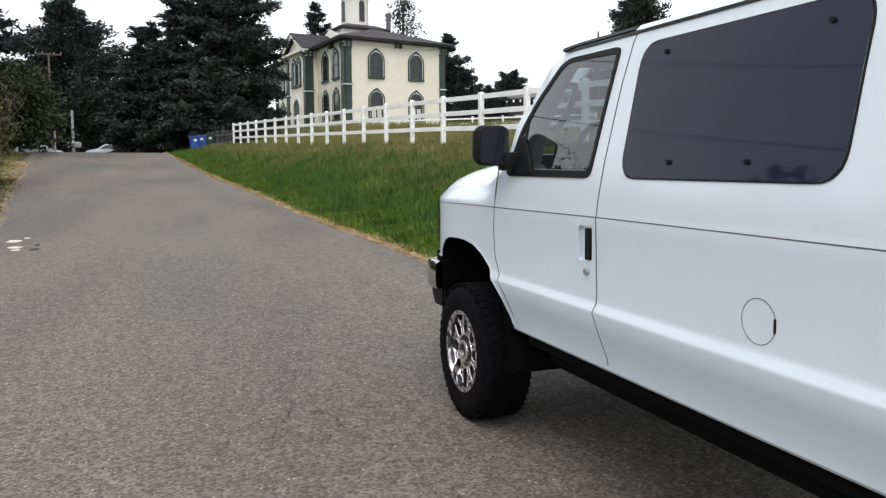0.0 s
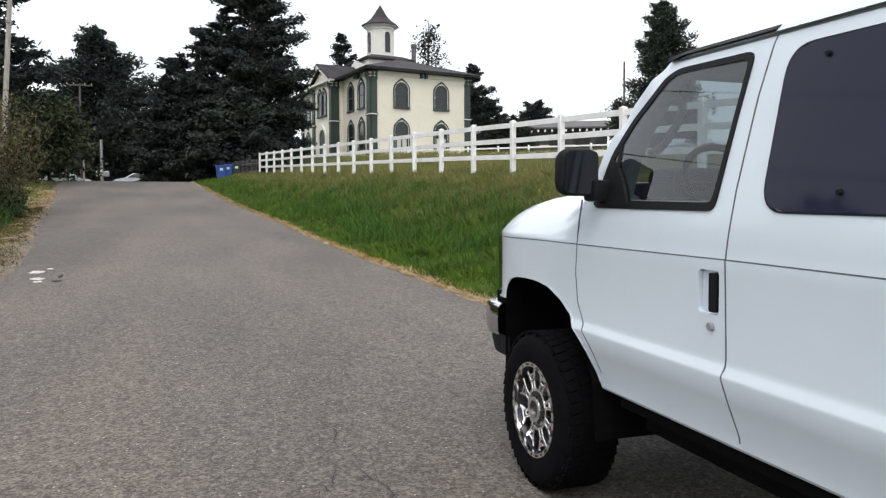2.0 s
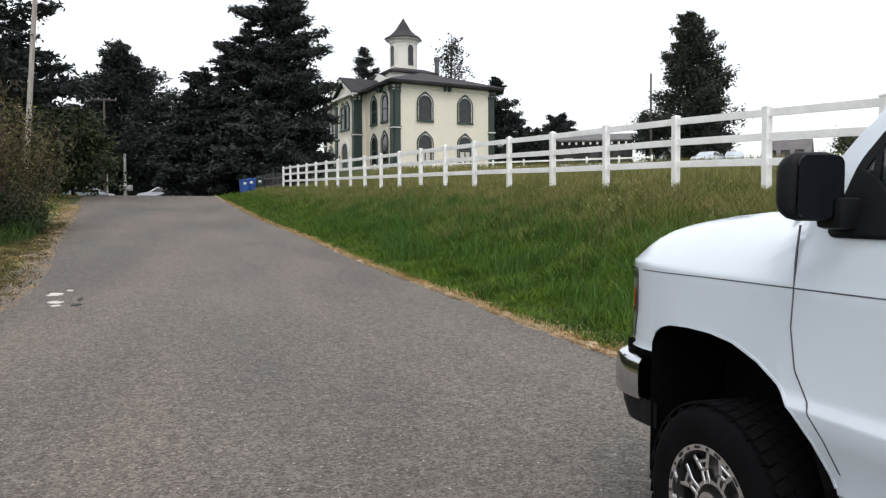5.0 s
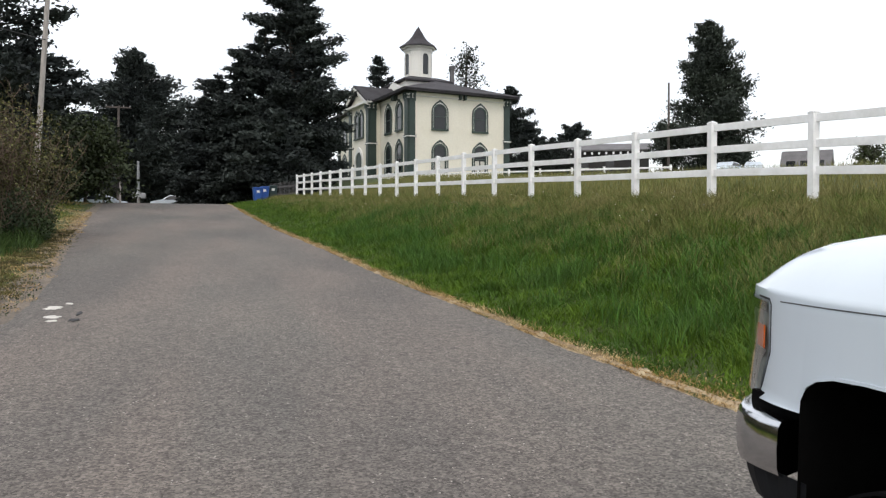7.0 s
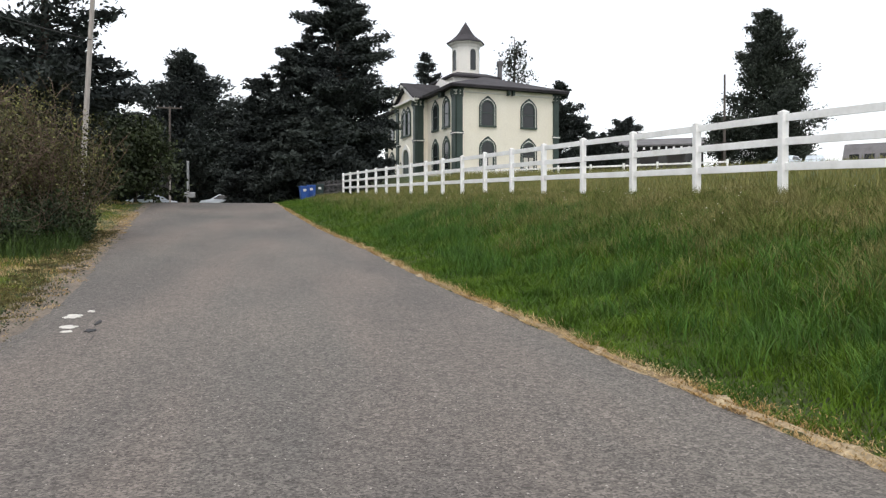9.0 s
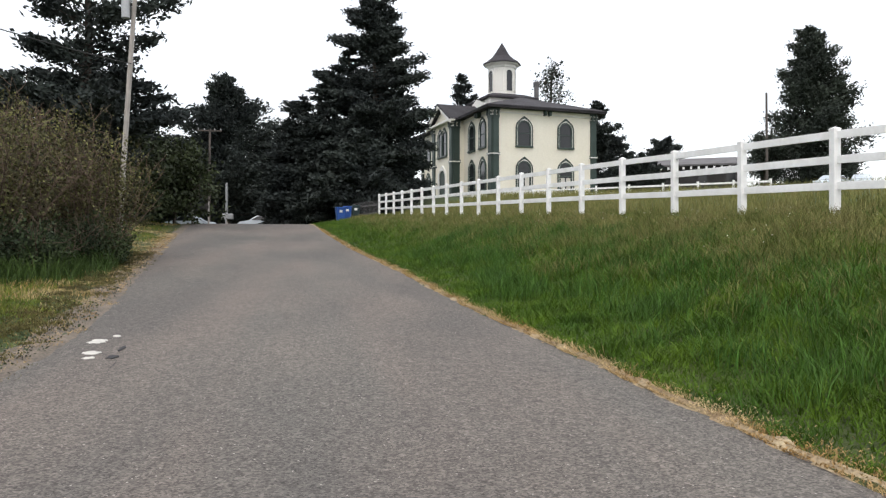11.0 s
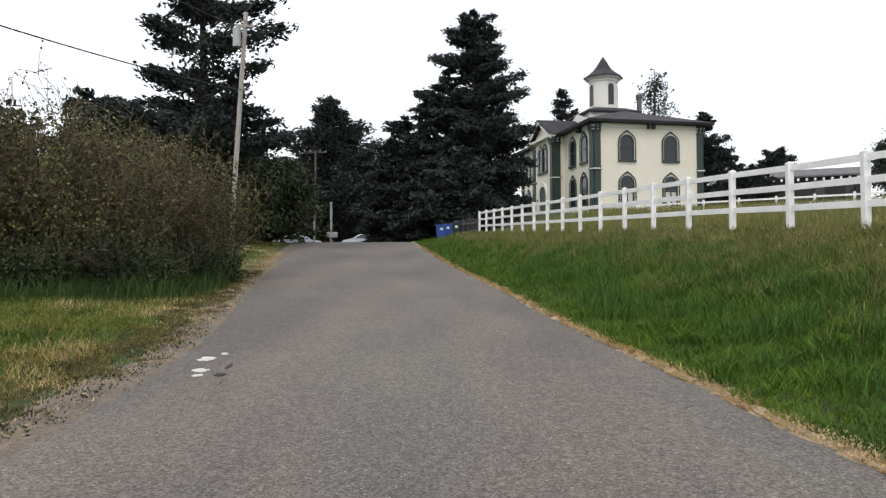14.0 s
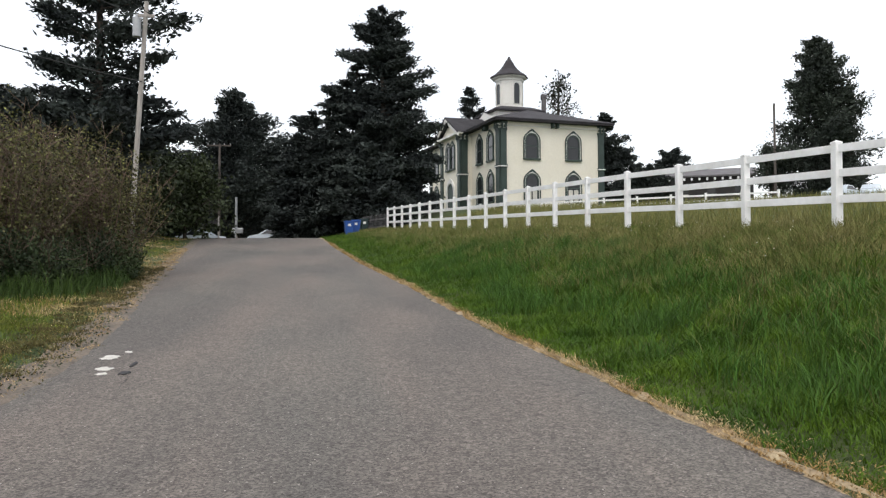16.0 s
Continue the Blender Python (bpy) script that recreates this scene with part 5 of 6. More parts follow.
# the tall dark group beside the schoolhouse
build_conifer("tall dark conifer with two leaders", 6.3, 70.5, 24.3, 4.9, 1, 46000, 0.05, -0.3, trunks=2, gaps=0.26, size=0.34, shape=0.44)
build_conifer("dark conifer in the grove", 4.3, 72.5, 20.4, 3.8, 26, 16000, 0.1, -0.35, gaps=0.18, size=0.34, shape=0.6)
build_conifer("dark conifer in the grove", 2.4, 71.0, 17.6, 4.2, 2, 20000, 0.04, -0.35, gaps=0.2, size=0.36, shape=0.62)
build_conifer("dark conifer in the grove", 0.2, 72.5, 15.6, 3.8, 24, 16000, 0.04, -0.35, gaps=0.2, size=0.36, shape=0.55)
build_conifer("dark conifer at the edge of the grove", -1.9, 74.0, 13.0, 3.0, 25, 11000, 0.04, -0.35, gaps=0.2, size=0.36, shape=0.5)
build_conifer("dark conifer beside the schoolhouse", 7.5, 73.0, 16.2, 2.1, 3, 13000, 0.04, -0.3, gaps=0.2, size=0.36)
build_conifer("bushy dark conifer behind the bins", 4.6, 66.0, 11.6, 3.9, 4, 15000, 0.02, -0.2, gaps=0.1, shape=0.6, size=0.4)
build_conifer("low dark conifer by the road", 0.6, 76.5, 11.5, 3.4, 5, 9000, 0.02, -0.2, gaps=0.1, shape=0.6, size=0.4)
# across the road
build_conifer("round-headed dark pine across the road", -8.6, 98.5, 22.4, 7.0, 6, 32000, 0.1, 0.0, M_CONIFER, 0.08, 0.52, 0.46, flat=0.8)
build_conifer("dark pine behind the pole", -5.0, 104.0, 14.5, 4.2, 7, 9000, 0.05, -0.1, M_CONIFER, 0.15, 0.6, 0.5)
build_conifer("tall open-branched pine behind the thicket", -11.0, 47.5, 22.6, 4.8, 8, 20000, 0.2, -0.12, M_CONIFER, 0.5, 0.32, 0.36, flat=0.4)
build_conifer("dark pine at the bend", -13.8, 60.0, 14.8, 3.9, 9, 12000, 0.08, -0.1, M_CONIFER, 0.15, 0.55, 0.36)
build_conifer("dark pine at the bend", -10.7, 63.0, 11.6, 3.4, 10, 10000, 0.05, -0.1, M_CONIFER, 0.12, 0.55, 0.36)
build_conifer("dark pine far along the lane", -17.0, 52.0, 12.0, 4.0, 11, 9000, 0.1, -0.1, M_CONIFER, 0.2, 0.5, 0.36)
build_conifer("dark pine far along the lane", -22.0, 60.0, 14.5, 4.6, 12, 9000, 0.1, -0.1, M_CONIFER, 0.25, 0.5, 0.4)
build_broadleaf("dull green tree over the lane", -8.0, 56.5, 8.8, 3.0, 13, 12000, size=0.24, low=0.15)
build_broadleaf("dull green shrubby tree by the lane", -10.5, 52.0, 8.2, 3.0, 14, 10000, size=0.24, low=0.1)
# on the hill to the other side
build_conifer("dense dark cypress on the hill", 49.3, 72.8, 24.0, 5.9, 15, 52000, 0.0, 0.0, M_CONIFER_B, 0.1, 0.72, 0.34, flat=0.9)
build_broadleaf("low shrub beside the cypress", 45.0, 73.5, 13.4, 2.0, 16, 4000, M_CONIFER_B, 0.26)
build_conifer("small conifer behind the roof", 20.4, 102.0, 24.8, 3.3, 17, 9000, 0.1, -0.1, M_CONIFER, 0.2, 0.55, 0.42)
build_broadleaf("thin half-bare tree behind the chimney", 29.9, 94.4, 26.3, 3.2, 18, 1500, M_CONIFER_B, 0.3, low=0.5)
build_conifer("dark conifer beyond the schoolhouse", 36.8, 97.0, 20.8, 4.6, 19, 14000, 0.04, -0.2, M_CONIFER, 0.15, 0.6, 0.42)
build_conifer("low dark conifer beyond the field", 41.0, 99.0, 14.4, 3.6, 20, 9000, 0.04, -0.2, M_CONIFER, 0.15, 0.5, 0.42)
build_conifer("wide dark conifer beyond the outbuilding", 48.8, 104.0, 17.2, 4.0, 21, 11000, 0.1, 0.0, M_CONIFER, 0.15, 0.5, 0.42)
build_conifer("dark conifer behind the paddock", 37.5, 86.0, 12.4, 3.2, 22, 8000, 0.02, 0.0, M_CONIFER, 0.1, 0.4, 0.36)
build_broadleaf("pale thin shrub on the hill", 74.5, 76.5, 12.4, 2.6, 23, 1500, M_BROADLEAF, 0.3, low=0.3)

# far woods: a dark wall of crowns that closes the view at the end of the lane and behind the camera
pieces = []
for i in range(120):
    if i < 46:
        px_, py_ = -60 + 58 * rng.random(), 112 + 22 * rng.random()
        hh = rng.uniform(6, 11)
    elif i < 76:
        px_, py_ = -50 + 26 * rng.random(), 8 + 90 * rng.random()
        hh = rng.uniform(7, 12)
    else:
        a = rng.uniform(math.pi * 1.05, math.pi * 1.95)
        px_, py_ = 70 * math.cos(a), 70 * math.sin(a)
        hh = rng.uniform(5, 10)
    z = land_at(px_, py_)
    n = 1000
    u = rng.normal(size=(n, 3))
    u /= np.linalg.norm(u, axis=1, keepdims=True)
    c = np.array([px_, py_, z + hh * 0.45]) + u * np.array([2.8, 2.8, hh * 0.55]) * rng.uniform(0.6, 1.05, (n, 1))
    pieces.append(leaf_quads(c, rng.normal(size=(n, 3)), 0.6, 0.22, rng))
woods = fast_mesh("far_woods", *join(pieces), M_CONIFER)
tagged(woods, "dark far woods closing the lane", "woods", kind="stuff")


def build_shrub(label, x, y, top, radius, seed, stems=150, leaves=7000, leaf=M_WILLOW, leaf_size=0.08, upright=0.8):
    """A thicket of arching stems, twigs and small leaves."""
    rs = np.random.default_rng(seed)
    z0 = land_at(x, y) - 0.1
    h = top - z0
    shrub = tagged(new("shrub"), label, "shrub", "roadside thicket")
    tubes, cent, along = [], [], []
    for s in range(stems):
        a, rr = rs.uniform(0, 2 * math.pi), radius * math.sqrt(rs.random())
        b = np.array([math.cos(a) * rr * 0.6, math.sin(a) * rr * 0.6, 0])
        lean = np.array([math.cos(a), math.sin(a), 0]) * radius * rs.uniform(0.1, 0.75) * (rr / radius + 0.25)
        H = h * (1.02 - 0.42 * (rr / radius) ** 2) * rs.uniform(0.66, 1.03)
        pts = [b + lean * t ** 1.6 + np.array([-0.35 * radius * t * t * upright, 0, 0]) + np.array([rs.normal() * 0.05, rs.normal() * 0.05, H * t]) for t in np.linspace(0, 1, 6)]
        tubes.append(tube(pts, 0.028, 0.005, 4))
        pts = np.array(pts)
        for t in range(14):
            i = rs.integers(1, 5)
            q = pts[i] + (pts[i + 1] - pts[i]) * rs.random()
            d = rs.normal(size=3) * np.array([0.8, 0.8, 0.4]) + np.array([-0.5 * upright, 0, upright])
            d /= np.linalg.norm(d)
            L = rs.uniform(0.35, 0.95)
            e = q + d * L
            tubes.append(tube([q, (q + e) / 2 + rs.normal(size=3) * 0.03, e], 0.010, 0.004, 4))
            k = max(1, int(leaves / (stems * 14) * (1.5 - 0.22 * i)))
            f = rs.random((k, 1))
            cent.append(q + (e - q) * f + rs.normal(size=(k, 3)) * 0.05)
            along.append(d + rs.normal(size=(k, 3)) * 0.8)
    # a skirt of denser foliage low down
    n = leaves // 2
    u = rs.normal(size=(n, 3))
    u /= np.linalg.norm(u, axis=1, keepdims=True)
    c = u * np.array([radius, radius, h * 0.5]) * rs.uniform(0.55, 1.0, (n, 1)) + np.array([0, 0, h * 0.42])
    c = c[c[:, 2] > 0.05]
    cent.append(c)
    along.append(rs.normal(size=c.shape) + np.array([0, 0, 0.5]))
    cent, along = np.concatenate(cent), np.concatenate(along)
    v, f = leaf_quads(cent, along, leaf_size, leaf_size * 0.36, rs)
    fast_mesh("branchwork", *join(tubes), M_TWIG, shrub)
    fast_mesh("leaves", v, f, leaf, shrub)
    shrub.location = (x, y, z0)
    return shrub


for i, (x, y, top, r) in enumerate(((-6.6, 28.2, 6.3, 2.6), (-7.9, 23.8, 6.5, 2.6), (-10.3, 22.8, 6.5, 2.7), (-13.2, 22.0, 6.3, 2.8), (-16.2, 21.5, 6.8, 2.9), (-8.3, 30.5, 6.6, 2.8), (-12.0, 27.0, 6.8, 3.0))):
    build_shrub("brown-green willow thicket on the verge", x, y, top, r, 40 + i, leaves=19000 if i < 4 else 9000, stems=150 if i < 4 else 90)
# real brambles, made denser so their dark leaves also give the under-canopy shade
M_BRAMBLE = mat("dark_bramble_leaves", (0.036, 0.054, 0.016), 0.7, vary=0.3, scale=0.7, fine=5, bump=0, per_island=0.5, color2=(0.022, 0.035, 0.016), spec=0.3)
for i, (x, y, top, r) in enumerate(((-6.3, 23.0, 2.5, 1.4), (-8.3, 21.5, 2.3, 1.4), (-10.6, 20.6, 2.6, 1.6), (-13.9, 19.8, 2.4, 1.6), (-5.5, 26.4, 2.5, 1.2), (-12.3, 20.2, 2.1, 1.2))):
    build_shrub("dark green bramble, thickened to carry the shade at the thicket's foot", x, y, top, r, 60 + i, leaves=13000, stems=40, leaf=M_BRAMBLE, leaf_size=0.08)


# ---- grass ----
def blades(x, y, height, width, rs, bend=0.7):
    """Bent grass blades: a quad with a pinched tip on a leaning stalk."""
    n = len(x)
    z = land(x, y) - 0.02
    a = rs.uniform(0, 2 * math.pi, n)
    lean = rs.uniform(0.1, 1.0, n) * bend * height
    la = rs.uniform(0, 2 * math.pi, n)
    s = np.stack([np.cos(a), np.sin(a), 0 * a], -1) * (width / 2)[:, None]
    b = np.stack([x, y, z], -1)
    l = np.stack([np.cos(la) * lean, np.sin(la) * lean, 0 * la], -1)
    up = np.stack([0 * a, 0 * a, height], -1)
    mid, tip = b + up * 0.55 + l * 0.35, b + up * rs.uniform(0.85, 1.0, (n, 1)) + l
    v = np.stack([b - s, b + s, mid + s * 0.8, mid - s * 0.8, tip + s * 0.12, tip - s * 0.12], 1).reshape(-1, 3)
    k = np.arange(n)[:, None] * 6
    f = np.concatenate([k + np.array([[0, 1, 2, 3]]), k + np.array([[3, 2, 4, 5]])], 0)
    return v, f


def scatter(y0, y1, per, x_of, rs):
    """Even random places: x_of gives the two edges at each y."""
    ys = rs.uniform(y0, y1, int(per * (y1 - y0) * 12))
    lo, hi = x_of(ys)
    xs = lo + (12.0) * rs.random(len(ys))
    keep = xs < hi
    return xs[keep], ys[keep]


lush, tall, dry, verge = [], [], [], []
M_TUFT = mat("dark_grass_tuft", (0.06, 0.13, 0.018), 0.7, vary=0.3, scale=0.9, fine=2.5, bump=0, per_island=0.4, color2=(0.04, 0.10, 0.013), spec=0.25)
rs = np.random.default_rng(99)
clump = lambda x, y, s, o: np.array([noise.noise((a * s, b * s, o)) for a, b in zip(x, y)])
for y0, y1, per, k in ((3.0, 12.0, 1500, 1.5), (12.0, 20.0, 1250, 1.7), (20.0, 32.0, 640, 2.1), (32.0, 60.0, 300, 2.6)):
    x, y = scatter(y0, y1, per, lambda ys: (edge_r(ys) + 0.04, fence_x(ys) + 0.8), rs)
    t = (x - edge_r(y)) / (fence_x(y) - edge_r(y))
    n1 = clump(x, y, 0.9, 0.0)
    n2 = clump(x, y, 2.3, 4.0)
    u = t + 0.22 * n1 + rs.normal(size=len(t)) * 0.08
    w = 0.007 * k * rs.uniform(0.7, 1.3, len(t))
    h = (0.10 + 0.16 * np.clip(u * 2.2, 0, 1) + 0.12 * np.clip(n1, 0, 1)) * rs.uniform(0.6, 1.2, len(t)) * (0.72 + 1.2 * np.clip(n2 + 0.25, 0, 0.8))
    edge = (x - edge_r(y)) < -0.02 + 0.22 * n1 + rs.normal(size=len(t)) * 0.10
    top_zone = (u > 0.42) & (rs.random(len(t)) < np.clip((u - 0.38) * 1.9, 0, 0.75))
    g = ~edge & ~top_zone
    lush.append(blades(x[g], y[g], h[g] * 0.62, w[g] * 0.9, rs, 1.5))
    hh = (0.16 - 0.05 * (t > 0.9) + 0.20 * rs.random(len(t))) * (0.75 + 0.6 * np.clip(n1 + 0.3, 0, 1))
    tall.append(blades(x[top_zone], y[top_zone], hh[top_zone], w[top_zone] * 0.7, rs, 1.1))
    v, f = blades(x[edge], y[edge], 0.3 * h[edge] + 0.03, w[edge], rs, 1.0)
    v[:, 2] += 0.015
    dry.append((v, f))
# verge on the wooded side
for y0, y1, per, k in ((6.5, 16.0, 950, 1.3), (16.0, 26.0, 700, 1.6), (26.0, 58.0, 120, 2.4)):
    x, y = scatter(y0, y1, per, lambda ys: (np.maximum(edge_l(ys) - 9.0, edge_l(ys) - 4.0 - 12 * (ys < 24)), edge_l(ys) - 0.1), rs)
    t = edge_l(y) - x
    n1 = clump(x, y, 0.9, 3.0)
    w = 0.008 * k * rs.uniform(0.7, 1.3, len(t))
    h = (0.05 + 0.09 * np.clip(t / 2.0, 0, 1) + 0.08 * np.clip(n1, 0, 1)) * rs.uniform(0.6, 1.2, len(t))
    keep = rs.random(len(t)) < np.clip((t - 0.25) / 0.9 + 1.6 * n1, 0.03, 1)
    n3 = clump(x, y, 0.38, 11.0)
    d = keep & (rs.random(len(t)) < np.clip(0.42 - t * 0.16 + 0.8 * n1 + 1.4 * n3, 0.03, 0.85))
    g = keep & ~d
    verge.append(blades(x[g], y[g], h[g] * 0.75, w[g], rs, 1.5))
    dry.append(blades(x[d], y[d], 0.55 * h[d] + 0.02, w[d], rs, 1.0))
x, y = scatter(9.0, 58.0, 60, lambda ys: (fence_x(ys) + 0.6, fence_x(ys) + 9.0), rs)
tall.append(blades(x, y, 0.25 + 0.2 * rs.random(len(x)), np.full(len(x), 0.02), rs, 0.5))
# ragged straw over both edges of the asphalt
for edge, sgn, spread, n in ((edge_r, 1, 0.09, 40000), (edge_l, -1, 0.5, 9000)):
    y = rs.uniform(4, 50, n) if sgn > 0 else rs.uniform(7, 45, n)
    n1 = clump(y * 0 + 3.0, y, 1.3, 7.0 * sgn)
    x = edge(y) + sgn * ((-0.035 if sgn > 0 else -0.07) + (0.10 if sgn > 0 else 0.35) * n1 + np.abs(rs.normal(size=n)) * (spread + (0.22 * np.clip((11 - y) / 6, 0, 1) if sgn > 0 else 0.0)) - (0.14 * np.clip((10 - y) / 5, 0, 1) if sgn > 0 else 0.0))
    k = np.clip(y / 14.0, 1.0, 3.0)
    v, f = blades(x, y, rs.uniform(0.008, 0.03, n), 0.009 * k * rs.uniform(0.7, 1.3, n), rs, 3.0)
    v[:, 2] = v[:, 2] + 0.02 + np.repeat(np.maximum(0.01, road_z(y) - 0.01 - land(x, y)), 6)
    dry.append((v, f))
# rank dark grass at the foot of the thicket
n = 16000
f = rs.random(n)
fx = np.interp(f, [0, 0.2, 0.4, 0.7, 1.0], [-4.9, -5.6, -7.6, -11.0, -17.0]) + rs.normal(size=n) * 0.6
fy = np.interp(f, [0, 0.2, 0.4, 0.7, 1.0], [26.8, 22.4, 20.5, 19.3, 18.3]) + rs.normal(size=n) * 0.8
on_verge = fx < edge_l(fy) - 0.5
fx, fy, n = fx[on_verge], fy[on_verge], int(on_verge.sum())
fh = (0.12 + 0.40 * rs.random(n)) * (0.35 + 1.5 * np.clip(clump(fx, fy, 1.1, 6.0) + 0.35, 0, 1))
M_RANK = mat("rank_grass", (0.050, 0.088, 0.016), 0.75, vary=0.3, scale=0.9, fine=4, bump=0, per_island=0.4, color2=(0.030, 0.056, 0.012), spec=0.25)
tagged(fast_mesh("rank_grass", *blades(fx, fy, fh, np.full(n, 0.018), rs, 0.9), M_RANK), "rank dark green grass at the foot of the thicket", "grass", kind="stuff")
M_WEED = mat("verge_weed", (0.14, 0.122, 0.042), 0.8, vary=0.3, scale=1.5, fine=6, bump=0, per_island=0.5, color2=(0.07, 0.06, 0.026), spec=0.2)
# weeds in clumps on the crumbling verge
weeds = []
for i in range(560):
    cy = rs.uniform(7, 32)
    cx = float(edge_l(cy)) + 0.50 - 1.5 * rs.random() ** 0.55
    if noise.noise((cx * 1.5, cy * 1.1, 8.0)) + 0.9 * (float(edge_l(cy)) - cx) < rs.uniform(-0.35, 0.35):
        continue
    n = rs.integers(20, 80)
    r = rs.uniform(0.03, 0.15)
    v, f = blades(cx + rs.normal(size=n) * r, cy + rs.normal(size=n) * r, rs.uniform(0.015, 0.05, n), np.full(n, 0.012), rs, 1.6)
    v[:, 2] += 0.045
    weeds.append((v, f))
tagged(fast_mesh("verge_weeds", *join(weeds), M_WEED), "small olive weeds on the dirt shoulder", "weeds", kind="stuff")
tufts = []
for i in range(170):
    cy = rs.uniform(6, 30)
    cx = float(edge_r(cy)) + rs.uniform(0.9, 4.2)
    n = rs.integers(50, 130)
    r = rs.uniform(0.12, 0.34)
    tufts.append(blades(cx + rs.normal(size=n) * r, cy + rs.normal(size=n) * r, rs.uniform(0.2, 0.42, n), np.full(n, 0.010), rs, 1.0))
tagged(fast_mesh("grass_tufts", *join(tufts), M_TUFT), "dark green grass tufts on the bank", "grass", kind="stuff")
M_VERGE = mat("verge_grass", (0.160, 0.175, 0.028), 0.75, vary=0.3, scale=0.8, fine=2.5, bump=0, per_island=0.45, color2=(0.075, 0.115, 0.014), spec=0.25)
tagged(fast_mesh("verge_grass", *join(verge), M_VERGE), "olive green grass on the verge", "grass", kind="stuff")
tagged(fast_mesh("bank_grass", *join(lush), M_GRASS), "lush green grass on the bank", "grass", kind="stuff")
tagged(fast_mesh("seeding_grass", *join(tall), M_GRASS_TALL), "tall seeding grass below the fence", "grass", kind="stuff")
tagged(fast_mesh("dry_grass", *join(dry), M_GRASS_DRY), "dry straw grass along the road edge", "grass", kind="stuff")

# small pale flowers and seed heads scattered in the upper bank
fy = rs.uniform(14, 50, 420)
fx = fence_x(fy) - 0.3 - 2.6 * rs.random(420) ** 1.3
fc = np.stack([fx, fy, land(fx, fy) + rs.uniform(0.14, 0.3, 420)], -1)
M_FLOWER = mat("pale_flowers", (0.62, 0.60, 0.48), 0.8, vary=0.2, scale=2, fine=20, bump=0, per_island=0.3)
tagged(fast_mesh("field_flowers", *leaf_quads(fc, rs.normal(size=fc.shape), 0.026, 0.010, rs), M_FLOWER), "small pale flowers and seed heads in the grass", "flowers", kind="stuff")

# straw-coloured shoulders beside the asphalt
M_GRAVEL = mat("gravelly_dirt", (0.185, 0.150, 0.115), 0.95, vary=0.45, scale=2.5, fine=30, bump=0.8, depth=0.02, color2=(0.115, 0.096, 0.078))
for name, label, edge, width, sgn in (("shoulder_bank", "strip of dry straw and dirt along the bank", edge_r, 0.09, 1), ("shoulder_verge", "dirt shoulder with scattered weeds", edge_l, 0.62, -1)):
    sv, sf = [], []
    ys = np.arange(2.0, 62.0, 0.08)
    for j, yy in enumerate(ys):
        w = width * (0.75 + 0.65 * noise.noise((yy * 0.6, 4.0 * sgn, 2))) + 0.14 * noise.noise((yy * 3, 1, 5)) + 0.08 * noise.noise((yy * 11, 1, 5))
        w = max(0.05, w) * (1 if yy < 30 else max(0.5, 1 - (yy - 30) / 60))
        x0 = float(edge(yy)) - sgn * (0.07 if sgn > 0 else 0.2)
        x1 = float(edge(yy)) + sgn * w
        for f in (0, 0.4, 0.7, 1.0):
            xx = x0 + (x1 - x0) * f
            out = (xx - float(edge(yy))) * sgn
            zz = float(road_z(yy)) - (0.02 if sgn > 0 else 0.035) if out <= 0.0 else max(land_at(xx, yy) + (0.02 if sgn > 0 else 0.005), float(road_z(yy)) - (0.012 if sgn > 0 else 0.03)) if f < 1 else land_at(xx, yy) - 0.03
            sv.append((xx, yy, zz + 0.012 * noise.noise((xx * 4, yy * 4, 0))))
    for j in range(len(ys) - 1):
        for i in range(3):
            a = j * 4 + i
            sf.append((a, a + 1, a + 5, a + 4) if sgn > 0 else (a + 1, a, a + 4, a + 5))
    tagged(fast_mesh(name, sv, sf, M_THATCH if sgn > 0 else M_GRAVEL, smooth=True), label, "shoulder", kind="structure")


# ---- marks and litter on the road ----
def blot(name, label, x, y, rx, ry, seed, material):
    rs = random.Random(seed)
    bm = bmesh.new()
    k = 18
    pts = []
    for i in range(k):
        a = 2 * math.pi * i / k
        r = 1 + rs.uniform(-0.28, 0.28)
        pts.append((x + rx * r * math.cos(a), y + ry * r * math.sin(a)))
    lo = [bm.verts.new((a, b, float(road_z(b)) - 0.02)) for a, b in pts]
    hi = [bm.verts.new((x + (a - x) * 0.94, y + (b - y) * 0.94, float(road_z(b)) + 0.009)) for a, b in pts]
    bm.faces.new(hi)
    for i in range(k):
        bm.faces.new((lo[i], lo[(i + 1) % k], hi[(i + 1) % k], hi[i]))
    return tagged(part(name, bm, material), label, "road mark", "road marks")


blot("road_patch", "chalky white patch on the asphalt", -2.15, 14.04, 0.105, 0.17, 1, M_PATCH)
blot("road_patch", "chalky white patch on the asphalt", -2.02, 13.24, 0.095, 0.11, 2, M_PATCH)
blot("road_patch", "small chalky white patch on the asphalt", -1.96, 12.92, 0.06, 0.07, 3, M_PATCH)
blot("road_patch", "small chalky white patch on the asphalt", -2.01, 14.44, 0.05, 0.08, 4, M_PATCH)
for i, (x, y, rx, ry) in enumerate(((-1.72, 12.94, 0.06, 0.10), (-1.74, 13.48, 0.03, 0.18))):
    blot("tar_blot", "dark tar blot on the asphalt", x, y, rx, ry, 20 + i, M_SEAM)


